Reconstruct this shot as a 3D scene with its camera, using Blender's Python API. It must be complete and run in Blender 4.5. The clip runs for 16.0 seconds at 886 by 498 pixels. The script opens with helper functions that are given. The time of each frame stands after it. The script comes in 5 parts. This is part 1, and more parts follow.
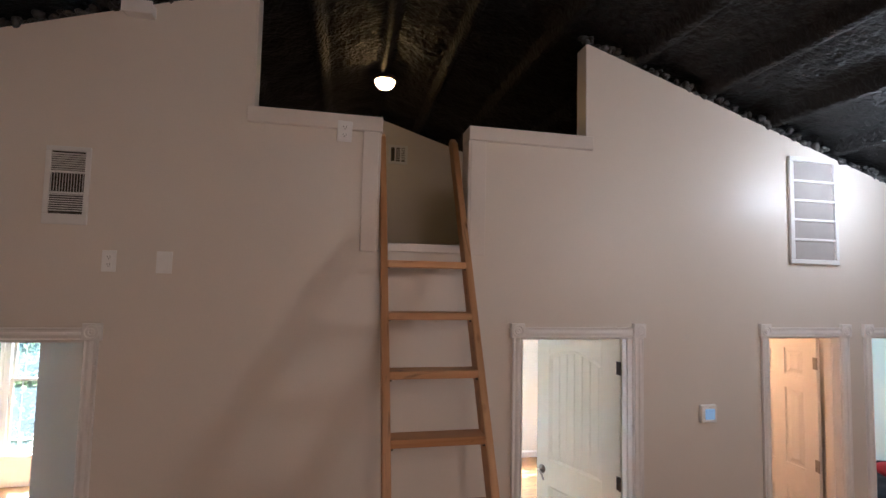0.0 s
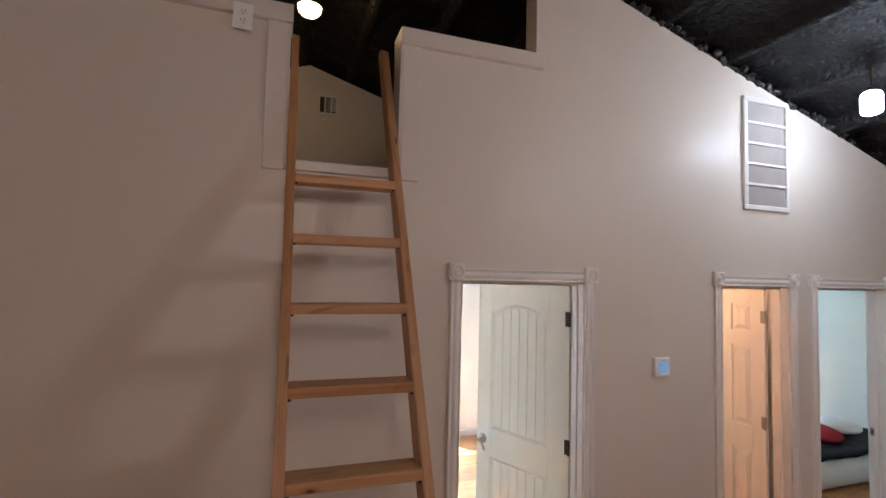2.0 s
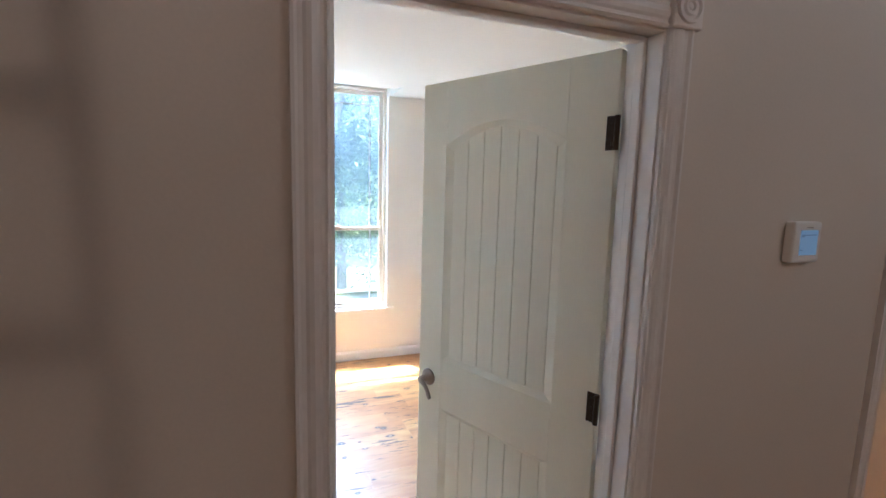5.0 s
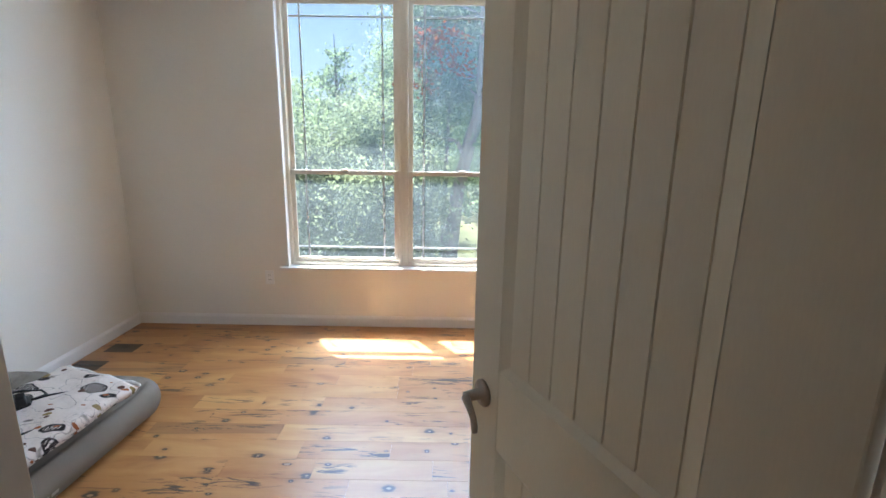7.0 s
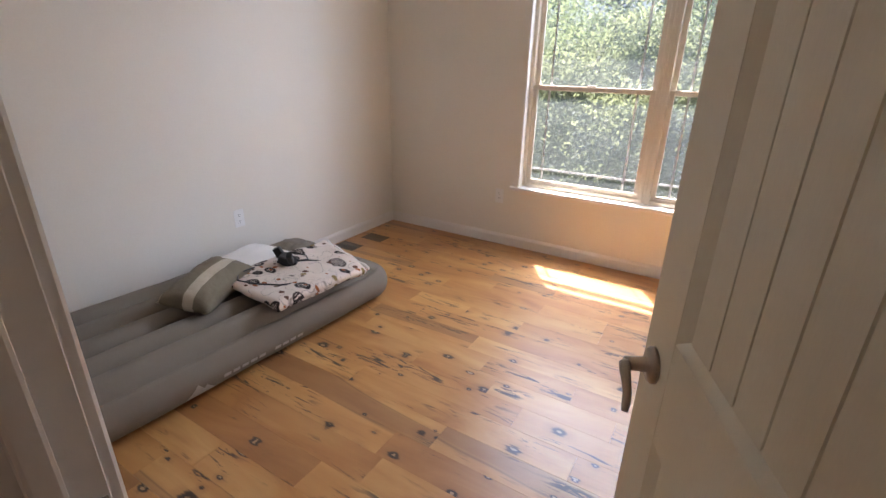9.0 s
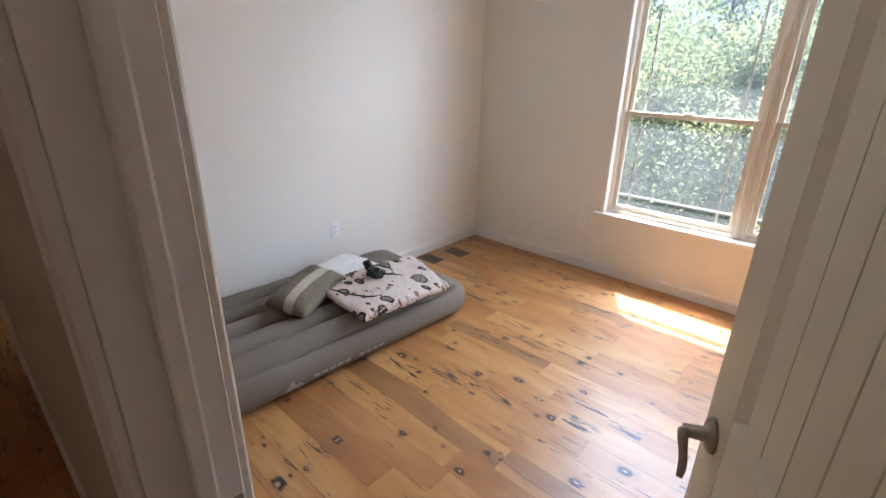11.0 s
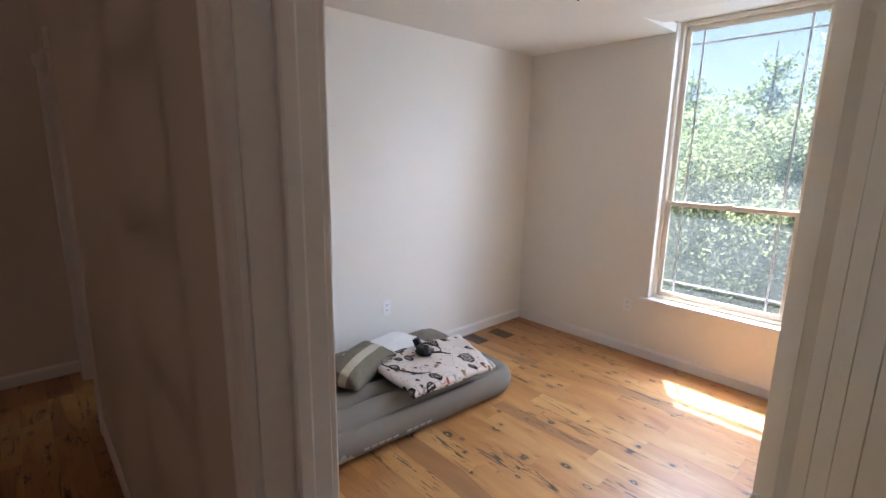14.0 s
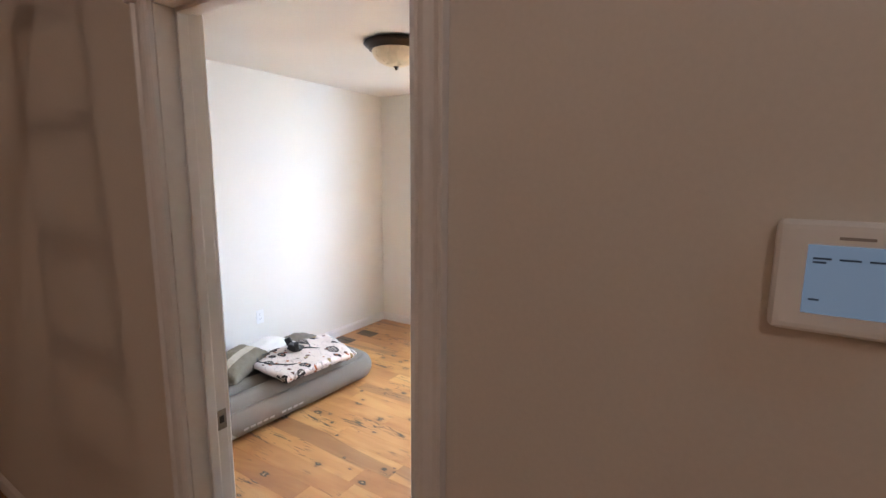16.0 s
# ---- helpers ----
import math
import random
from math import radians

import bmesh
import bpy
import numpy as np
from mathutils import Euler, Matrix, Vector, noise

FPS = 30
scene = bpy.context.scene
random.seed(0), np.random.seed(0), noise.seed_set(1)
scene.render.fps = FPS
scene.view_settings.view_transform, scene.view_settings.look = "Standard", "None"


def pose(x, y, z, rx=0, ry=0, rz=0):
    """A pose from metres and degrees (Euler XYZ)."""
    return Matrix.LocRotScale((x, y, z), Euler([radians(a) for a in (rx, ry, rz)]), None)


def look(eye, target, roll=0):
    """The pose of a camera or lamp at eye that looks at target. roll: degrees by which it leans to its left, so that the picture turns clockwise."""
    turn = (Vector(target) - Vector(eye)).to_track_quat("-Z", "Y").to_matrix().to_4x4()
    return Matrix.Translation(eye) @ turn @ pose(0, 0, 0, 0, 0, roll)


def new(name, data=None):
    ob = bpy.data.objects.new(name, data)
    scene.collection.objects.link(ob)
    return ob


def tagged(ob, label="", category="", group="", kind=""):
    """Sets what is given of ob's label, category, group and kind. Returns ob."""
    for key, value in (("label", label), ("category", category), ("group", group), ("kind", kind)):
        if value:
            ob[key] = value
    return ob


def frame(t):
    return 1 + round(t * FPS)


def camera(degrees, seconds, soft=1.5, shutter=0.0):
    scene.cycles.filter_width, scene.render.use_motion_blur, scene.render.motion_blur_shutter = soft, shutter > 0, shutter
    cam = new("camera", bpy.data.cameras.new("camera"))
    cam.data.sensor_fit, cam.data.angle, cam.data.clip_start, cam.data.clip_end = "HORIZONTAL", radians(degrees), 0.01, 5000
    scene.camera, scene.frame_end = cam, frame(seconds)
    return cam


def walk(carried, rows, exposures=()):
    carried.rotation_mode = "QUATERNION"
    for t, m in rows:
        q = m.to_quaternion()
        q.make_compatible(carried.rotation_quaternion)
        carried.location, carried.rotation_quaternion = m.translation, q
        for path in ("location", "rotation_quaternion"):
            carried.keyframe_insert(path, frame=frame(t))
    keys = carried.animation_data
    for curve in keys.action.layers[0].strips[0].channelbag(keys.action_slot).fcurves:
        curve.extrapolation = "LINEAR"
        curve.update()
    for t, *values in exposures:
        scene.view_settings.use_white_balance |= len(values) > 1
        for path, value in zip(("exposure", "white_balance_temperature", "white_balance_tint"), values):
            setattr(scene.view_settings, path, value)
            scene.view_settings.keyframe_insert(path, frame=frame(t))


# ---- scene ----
cam = camera(86.8, 16.0)
PATH = [
    (0, (-1.118, -2.827, 2.403), (-0.713, -0.872, 2.53), 1.3),
    (0.5, (-1.102, -2.788, 2.365), (-0.656, -0.842, 2.497), 1.3),
    (1, (-1.068, -2.699, 2.281), (-0.555, -0.77, 2.414), 1.3),
    (1.5, (-0.983, -2.526, 2.171), (-0.394, -0.619, 2.297), 1.3),
    (2, (-0.922, -2.371, 2.073), (-0.281, -0.479, 2.181), 1.4),
    (2.5, (-0.845, -2.137, 1.974), (-0.166, -0.258, 2.044), 1.3),
    (3, (-0.759, -1.886, 1.894), (-0.055, -0.014, 1.899), 1.3),
    (3.5, (-0.612, -1.635, 1.808), (0.117, 0.226, 1.735), 1.2),
    (4, (-0.468, -1.392, 1.745), (0.283, 0.455, 1.59), 1.2),
    (6.5, (0.323, -0.35, 1.558), (0.626, 1.585, 1.156), 0.9),
    (7, (0.375, -0.246, 1.496), (0.37, 1.702, 1.044), 0.9),
    (7.5, (0.383, -0.107, 1.428), (0.056, 1.8, 0.924), 0.9),
    (8, (0.444, -0.073, 1.429), (-0.163, 1.742, 0.848), 1.0),
    (8.5, (0.499, -0.037, 1.414), (-0.323, 1.659, 0.746), 1.0),
    (9, (0.515, -0.022, 1.401), (-0.452, 1.564, 0.659), 1.1),
    (11.5, (0.565, -0.087, 1.557), (-0.729, 1.271, 0.862), 0.8),
    (12, (0.578, -0.091, 1.563), (-0.766, 1.258, 0.95), 0.8),
    (12.5, (0.594, -0.096, 1.578), (-0.787, 1.242, 1.029), 0.7),
    (13, (0.599, -0.12, 1.584), (-0.804, 1.218, 1.089), 0.8),
    (13.5, (0.61, -0.156, 1.575), (-0.814, 1.178, 1.134), 0.9),
    (14, (0.633, -0.227, 1.586), (-0.804, 1.103, 1.183), 1.0),
    (14.5, (0.661, -0.365, 1.593), (-0.772, 0.982, 1.233), 1.0),
    (15, (0.755, -0.5, 1.613), (-0.617, 0.915, 1.277), 1.0),
    (15.5, (0.979, -0.599, 1.64), (-0.267, 0.932, 1.32), 0.6),
    (16, (1.238, -0.635, 1.632), (0.174, 1.03, 1.318), 0.4),
]
SKY, SUN, VEIL = 0.024, 4.5, 0.030
LAMP_BED, LAMP_SIDEWAYS, LAMP_LEFT, LAMP_RIGHT = 49.0, 11.0, 10.0, 1.1
E_HALL, E_SIDE, E_BACK, E_LOFT, E_BATH = 6.2, 4.9, 1.95, 1.3, 6.2
DOOR_OPEN = 66.0
EXPOSURES = [(0, 4.2, 5100, 9), (2.5, 4.2, 5100, 9), (4, 3.8, 5000, 8), (6.5, 2.62, 5500, 8), (7.5, 2.05, 5950, 13), (8.5, 1.95, 6400, 18), (9, 2.22, 6650, 22), (11.5, 2.52, 6100, 17), (14, 2.46, 6050, 18), (14.5, 2.68, 5950, 17), (15, 2.74, 5850, 16), (15.5, 2.98, 5900, 16), (16, 3.27, 6050, 16)]
walk(cam, [(t, look(e, a, r)) for t, e, a, r in PATH], EXPOSURES)

# ---- world, sun and sky light ----
SUN_EL = radians(60.5)
SUN_DIR = Vector((-0.525 * math.cos(SUN_EL), 0.851 * math.cos(SUN_EL), math.sin(SUN_EL)))
world = bpy.data.worlds.new("world")
scene.world = world
world.use_nodes = True
wn = world.node_tree
sky = wn.nodes.new("ShaderNodeTexSky")
sky.sky_type, sky.sun_disc = "NISHITA", False
sky.sun_elevation, sky.sun_rotation = SUN_EL, radians(328.3)
wn.links.new(sky.outputs[0], wn.nodes["Background"].inputs[0])
wn.nodes["Background"].inputs[1].default_value = SKY
sun = new("sun", bpy.data.lights.new("sun", "SUN"))
sun.data.energy, sun.data.angle, sun.data.color = SUN, radians(0.5), (1.0, 0.95, 0.86)
sun.matrix_world = look(SUN_DIR * 30, (0, 0, 0))


def sky_lamp(name, eye, target, w, h, power):
    """An area lamp added outside a window to stand in for the sky's light."""
    ob = new(name, bpy.data.lights.new(name, "AREA"))
    ob.data.shape, ob.data.size, ob.data.size_y, ob.data.energy, ob.data.color = "RECTANGLE", w, h, power, (0.66, 0.815, 1.0)
    ob.matrix_world = look(eye, target)
    return ob


sky_lamp("sky_lamp", (0.0, 4.95, 3.42), (-0.2, 1.6, 1.2), 3.6, 0.9, LAMP_BED)
# added beside the window, aimed sideways to brighten the bedroom's side wall
sky_lamp("sky_lamp", (2.1, 4.6, 1.75), (-1.5, 1.7, 1.3), 1.2, 1.9, LAMP_SIDEWAYS)
sky_lamp("sky_lamp", (-4.9, 4.15, 2.93), (-4.4, 1.8, 0.9), 2.0, 0.5, LAMP_LEFT)
sky_lamp("sky_lamp", (4.6, 3.9, 1.7), (4.6, 0.8, 0.9), 1.2, 1.5, LAMP_RIGHT)


# ---- materials ----
def nodes(name):
    m = bpy.data.materials.new(name)
    m.use_nodes = True
    t = m.node_tree
    return m, t, t.nodes["Principled BSDF"]


def node(t, kind, ins=None, operation=None):
    n = t.nodes.new("ShaderNode" + kind)
    if operation:
        n.operation = operation
    for k, v in (ins or {}).items():
        if isinstance(v, bpy.types.NodeSocket):
            t.links.new(v, n.inputs[k])
        else:
            n.inputs[k].default_value = v
    return n


def mixc(t, fac, a, b, blend="MIX"):
    n = t.nodes.new("ShaderNodeMix")
    n.data_type, n.blend_type = "RGBA", blend
    for k, v in ((0, fac), (6, a), (7, b)):
        if isinstance(v, bpy.types.NodeSocket):
            t.links.new(v, n.inputs[k])
        else:
            n.inputs[k].default_value = v if k == 0 else (*v, 1)
    return n.outputs[2]


def math_node(t, op, a, b=0.0):
    return node(t, "Math", {0: a, 1: b}, operation=op).outputs[0]


def ramp(t, fac, stops):
    n = t.nodes.new("ShaderNodeValToRGB")
    t.links.new(fac, n.inputs[0])
    el = n.color_ramp.elements
    while len(el) < len(stops):
        el.new(0.5)
    for e, (p, c) in zip(el, stops):
        e.position, e.color = p, (*c, 1) if len(c) == 3 else c
    return n.outputs[0]


def grey(v):
    return (v, v, v)


def surface(name, base, rough=0.5, vary=0.12, big=1.5, fine=60.0, bump=0.05, metal=0.0, depth=0.01, spec=0.5, stretch=(1, 1, 1)):
    """A plain surface with uneven tone at two scales and fine relief."""
    m, t, p = nodes(name)
    co = node(t, "TexCoord").outputs["Object"]
    mp = node(t, "Mapping", {"Vector": co, "Scale": stretch}).outputs[0]
    n1 = node(t, "TexNoise", {"Vector": mp, "Scale": big, "Detail": 4.0}).outputs[0]
    n2 = node(t, "TexNoise", {"Vector": mp, "Scale": fine, "Detail": 3.0}).outputs[0]
    both = math_node(t, "ADD", math_node(t, "MULTIPLY", n1, 0.65), math_node(t, "MULTIPLY", n2, 0.35))
    lo = tuple(c * (1 - vary) for c in base)
    hi = tuple(min(1, c * (1 + vary)) for c in base)
    t.links.new(ramp(t, both, [(0.3, lo), (0.7, hi)]), p.inputs["Base Color"])
    t.links.new(ramp(t, n1, [(0.3, grey(rough * 0.85)), (0.7, grey(min(1, rough * 1.15)))]), p.inputs["Roughness"])
    p.inputs["Metallic"].default_value = metal
    p.inputs["Specular IOR Level"].default_value = spec
    b = node(t, "Bump", {"Height": n2, "Strength": bump, "Distance": depth})
    t.links.new(b.outputs[0], p.inputs["Normal"])
    return m


def lit(name, colour, strength):
    m, t, p = nodes(name)
    p.inputs["Base Color"].default_value = (*colour, 1)
    p.inputs["Emission Color"].default_value = (*colour, 1)
    p.inputs["Emission Strength"].default_value = strength
    return m


def wood(name, dark, mid, light, axis=0, knots=1.0, rough=0.35, coat=0.0, streak=0.5, kn=(2.6, 4.6)):
    """Timber with grain along one axis, dark streaks, knots and a tone of its own for each piece."""
    m, t, p = nodes(name)
    co = node(t, "TexCoord").outputs["Object"]
    rnd = math_node(t, "FRACT", math_node(t, "ADD", node(t, "ObjectInfo").outputs["Random"], node(t, "NewGeometry").outputs["Random Per Island"]))
    off = node(t, "CombineXYZ", {0: math_node(t, "MULTIPLY", rnd, 37.0), 1: math_node(t, "MULTIPLY", rnd, 53.0), 2: rnd}).outputs[0]
    moved = node(t, "VectorMath", {0: co, 1: off}, operation="ADD").outputs[0]

    def scaled(along, across):
        sc = [across] * 3
        sc[axis] = along
        return node(t, "Mapping", {"Vector": moved, "Scale": tuple(sc)}).outputs[0]

    grain = node(t, "TexNoise", {"Vector": scaled(2.0, 34.0), "Scale": 1.0, "Detail": 6.0, "Roughness": 0.6, "Distortion": 0.6}).outputs[0]
    broad = node(t, "TexNoise", {"Vector": scaled(0.9, 7.0), "Scale": 1.0, "Detail": 3.0, "Distortion": 0.8}).outputs[0]
    mixv = math_node(t, "ADD", math_node(t, "MULTIPLY", grain, 0.45), math_node(t, "MULTIPLY", broad, 0.55))
    col = ramp(t, mixv, [(0.30, dark), (0.5, mid), (0.68, light)])
    tone = ramp(t, rnd, [(0.0, (0.60, 0.47, 0.37)), (0.08, (0.80, 0.70, 0.60)), (0.3, (0.94, 0.89, 0.83)), (0.55, grey(1.0)), (0.85, (1.12, 1.10, 1.05)), (1.0, (1.2, 1.2, 1.16))])
    col = mixc(t, 1.0, col, tone, "MULTIPLY")
    st = node(t, "TexNoise", {"Vector": scaled(1.5, 13.0), "Scale": 1.0, "Detail": 6.0, "Roughness": 0.6, "Distortion": 2.2}).outputs[0]
    mask = ramp(t, st, [(0.615, grey(0.0)), (0.68, grey(streak))])
    col = mixc(t, mask, col, tuple(c * 0.28 for c in dark))
    vor = node(t, "TexVoronoi", {"Vector": scaled(*kn), "Scale": 1.0, "Randomness": 1.0}).outputs["Distance"]
    wob = math_node(t, "ADD", vor, math_node(t, "MULTIPLY", math_node(t, "SUBTRACT", grain, 0.5), 0.10))
    ring = ramp(t, wob, [(0.035, grey(knots)), (0.07, grey(0.45 * knots)), (0.11, grey(0.25 * knots)), (0.16, grey(0.0))])
    col = mixc(t, ring, col, (0.06, 0.028, 0.012))
    t.links.new(col, p.inputs["Base Color"])
    t.links.new(ramp(t, grain, [(0.3, grey(rough * 0.8)), (0.7, grey(rough * 1.25))]), p.inputs["Roughness"])
    p.inputs["Coat Weight"].default_value = coat
    p.inputs["Coat Roughness"].default_value = 0.26
    b = node(t, "Bump", {"Height": grain, "Strength": 0.08, "Distance": 0.004})
    t.links.new(b.outputs[0], p.inputs["Normal"])
    return m


def floor_wood():
    """Rustic hickory boards: pale sapwood, brown heartwood bands, small knots with pale cores."""
    m, t, p = nodes("rustic_floor_wood")
    co = node(t, "TexCoord").outputs["Object"]
    rnd = math_node(t, "FRACT", math_node(t, "ADD", node(t, "ObjectInfo").outputs["Random"], node(t, "NewGeometry").outputs["Random Per Island"]))
    off = node(t, "CombineXYZ", {0: math_node(t, "MULTIPLY", rnd, 37.0), 1: math_node(t, "MULTIPLY", rnd, 53.0), 2: math_node(t, "MULTIPLY", rnd, 11.0)}).outputs[0]
    moved = node(t, "VectorMath", {0: co, 1: off}, operation="ADD").outputs[0]

    def scaled(along, across):
        return node(t, "Mapping", {"Vector": moved, "Scale": (along, across, 1.0)}).outputs[0]

    rnd2 = math_node(t, "FRACT", math_node(t, "MULTIPLY", rnd, 7.31))
    grain = node(t, "TexNoise", {"Vector": scaled(1.6, 38.0), "Scale": 1.0, "Detail": 6.0, "Roughness": 0.62, "Distortion": 0.5}).outputs[0]
    broad = node(t, "TexNoise", {"Vector": scaled(1.6, 5.0), "Scale": 1.0, "Detail": 4.0, "Distortion": 1.4}).outputs[0]
    mixv = math_node(t, "ADD", math_node(t, "MULTIPLY", grain, 0.16), math_node(t, "MULTIPLY", broad, 0.84))
    col = ramp(t, mixv, [(0.30, (0.355, 0.145, 0.038)), (0.46, (0.47, 0.222, 0.069)), (0.66, (0.55, 0.297, 0.108))])
    tone = ramp(t, rnd, [(0.0, (0.58, 0.47, 0.38)), (0.04, (0.76, 0.65, 0.55)), (0.13, (0.92, 0.84, 0.75)), (0.5, (0.98, 0.95, 0.90)), (0.85, (1.06, 1.07, 1.05)), (1.0, (1.14, 1.20, 1.24))])
    col = mixc(t, 1.0, col, tone, "MULTIPLY")
    # brown heartwood bands with a dark rim, in about a quarter of the boards
    heart = node(t, "TexNoise", {"Vector": scaled(0.40, 5.5), "Scale": 1.0, "Detail": 2.5, "Roughness": 0.5, "Distortion": 0.4}).outputs[0]
    some = ramp(t, rnd2, [(0.70, grey(0.0)), (0.76, grey(1.0))])
    hm = math_node(t, "MULTIPLY", ramp(t, heart, [(0.52, grey(0.0)), (0.60, grey(0.55)), (0.75, grey(0.6))]), some)
    col = mixc(t, hm, col, (0.20, 0.082, 0.032))
    rim = math_node(t, "MULTIPLY", ramp(t, heart, [(0.545, grey(0.0)), (0.56, grey(0.45)), (0.58, grey(0.0))]), some)
    col = mixc(t, rim, col, (0.035, 0.016, 0.009))
    # short black mineral cracks, in patches
    st = node(t, "TexNoise", {"Vector": scaled(5.0, 40.0), "Scale": 1.0, "Detail": 5.0, "Roughness": 0.65, "Distortion": 0.9}).outputs[0]
    where = node(t, "TexNoise", {"Vector": scaled(2.2, 5.5), "Scale": 1.0, "Detail": 2.0}).outputs[0]
    sm = math_node(t, "MULTIPLY", ramp(t, st, [(0.545, grey(0.0)), (0.60, grey(0.95))]), ramp(t, where, [(0.51, grey(0.0)), (0.59, grey(1.0))]))
    col = mixc(t, sm, col, (0.030, 0.014, 0.009))
    # knots: a reddish halo, a black ring and a pale filled core
    bend = math_node(t, "MULTIPLY", math_node(t, "SUBTRACT", grain, 0.5), 0.30)
    for along, across, least, seed in ((3.3, 4.6, 0.44, 0.0), (6.0, 8.0, 0.78, 4.3)):
        v = t.nodes.new("ShaderNodeTexVoronoi")
        v.voronoi_dimensions = "2D"
        t.links.new(node(t, "Mapping", {"Vector": moved, "Scale": (along, across, 1.0), "Location": (seed, seed * 0.7, 0)}).outputs[0], v.inputs["Vector"])
        v.inputs["Scale"].default_value = 1.0
        d = math_node(t, "ADD", v.outputs["Distance"], bend)
        cell = node(t, "SeparateColor", {0: v.outputs["Color"]})
        has = ramp(t, cell.outputs[0], [(least, grey(0.0)), (least + 0.02, grey(1.0))])
        size = math_node(t, "ADD", math_node(t, "MULTIPLY", cell.outputs[1], 0.75), 0.35)
        dn = math_node(t, "DIVIDE", d, size)
        halo = math_node(t, "MULTIPLY", ramp(t, dn, [(0.05, grey(0.5)), (0.26, grey(0.0))]), has)
        col = mixc(t, halo, col, (0.27, 0.105, 0.036))
        core = math_node(t, "MULTIPLY", ramp(t, dn, [(0.045, grey(0.97)), (0.075, grey(0.88)), (0.115, grey(0.0))]), has)
        col = mixc(t, core, col, (0.020, 0.010, 0.007))
        fill = math_node(t, "MULTIPLY", ramp(t, dn, [(0.020, grey(0.9)), (0.034, grey(0.0))]), has)
        col = mixc(t, fill, col, (0.42, 0.26, 0.15))
    t.links.new(col, p.inputs["Base Color"])
    wear = node(t, "TexNoise", {"Vector": co, "Scale": 2.3, "Detail": 4.0}).outputs[0]
    t.links.new(ramp(t, wear, [(0.3, grey(0.46)), (0.7, grey(0.6))]), p.inputs["Roughness"])
    p.inputs["Specular IOR Level"].default_value = 0.22
    p.inputs["Coat Weight"].default_value = 1.0
    t.links.new(ramp(t, wear, [(0.3, grey(0.30)), (0.7, grey(0.38))]), p.inputs["Coat Roughness"])
    b = node(t, "Bump", {"Height": grain, "Strength": 0.05, "Distance": 0.003})
    t.links.new(b.outputs[0], p.inputs["Normal"])
    und = node(t, "Bump", {"Height": broad, "Strength": 0.10, "Distance": 0.004})
    t.links.new(und.outputs[0], p.inputs["Coat Normal"])
    return m


PAINT = surface("wall_paint", (0.735, 0.675, 0.605), 0.42, 0.05, 0.8, 120, 0.10, depth=0.002)
# wall paint lightened to make up for weak bounce light in the rooms
PAINT_LIFTED = surface("wall_paint_lifted", (0.83, 0.795, 0.725), 0.45, 0.04, 0.8, 120, 0.10, depth=0.002)
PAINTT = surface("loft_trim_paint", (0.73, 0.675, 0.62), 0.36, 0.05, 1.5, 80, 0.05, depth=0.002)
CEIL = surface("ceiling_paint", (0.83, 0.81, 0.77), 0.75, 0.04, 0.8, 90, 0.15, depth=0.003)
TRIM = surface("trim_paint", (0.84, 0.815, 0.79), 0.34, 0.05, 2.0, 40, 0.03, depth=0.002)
DOOR = surface("door_paint", (0.78, 0.75, 0.61), 0.38, 0.05, 1.5, 70, 0.06, depth=0.002, stretch=(4, 4, 0.6))
DOORW = surface("bath_door_paint", (0.82, 0.79, 0.74), 0.4, 0.04, 1.5, 70, 0.05, depth=0.002)
FOAM = surface("black_foam", (0.0062, 0.0064, 0.0064), 0.58, 0.5, 2.0, 26, 1.0, depth=0.035, spec=0.36)
FLOORW = floor_wood()
FLOORD = wood("dark_floor_board", (0.045, 0.024, 0.014), (0.075, 0.042, 0.024), (0.11, 0.065, 0.04), 0, 0.4, 0.3, 0.4, 0.3)
PINE = wood("ladder_pine", (0.34, 0.165, 0.065), (0.50, 0.27, 0.12), (0.60, 0.36, 0.18), 2, 1.0, 0.5, 0.0, 0.55, (4.0, 10.0))
PINEX = wood("ladder_pine_step", (0.34, 0.165, 0.065), (0.50, 0.27, 0.12), (0.60, 0.36, 0.18), 0, 1.0, 0.5, 0.0, 0.55, (4.0, 10.0))
VINYL = surface("window_vinyl", (0.74, 0.68, 0.57), 0.4, 0.04, 2.0, 50, 0.02, depth=0.002)
WHITE = surface("white_plastic", (0.88, 0.875, 0.86), 0.4, 0.03, 4.0, 80, 0.02, depth=0.001)
GRILLE = surface("grille_metal", (0.76, 0.75, 0.73), 0.35, 0.05, 3.0, 60, 0.03, depth=0.001)
# dark colour for solid plates that paint the shade inside vents, slots and latch holes
HOLE_SHADE = surface("hole_shade", (0.05, 0.045, 0.04), 0.7, 0.2, 5.0, 60, 0.1)
FILTER = surface("grey_filter", (0.36, 0.33, 0.31), 0.9, 0.12, 6.0, 200, 0.4, depth=0.003)
BRONZE = surface("dark_bronze", (0.055, 0.038, 0.028), 0.38, 0.3, 6.0, 120, 0.1, metal=0.85, depth=0.001)
NICKEL = surface("worn_nickel", (0.34, 0.30, 0.26), 0.3, 0.15, 10.0, 200, 0.05, metal=1.0, depth=0.001)
ALAB = surface("alabaster_glass", (0.80, 0.68, 0.48), 0.3, 0.12, 7.0, 30, 0.02, depth=0.002)
VELOUR = surface("grey_flocked_vinyl", (0.215, 0.184, 0.148), 0.85, 0.10, 3.0, 260, 0.25, depth=0.002, spec=0.3)
LOGO = surface("pale_print", (0.44, 0.405, 0.37), 0.7, 0.1, 12.0, 150, 0.05, depth=0.001)
BLACKP = surface("black_plastic", (0.012, 0.012, 0.013), 0.4, 0.2, 9.0, 90, 0.04, depth=0.001)
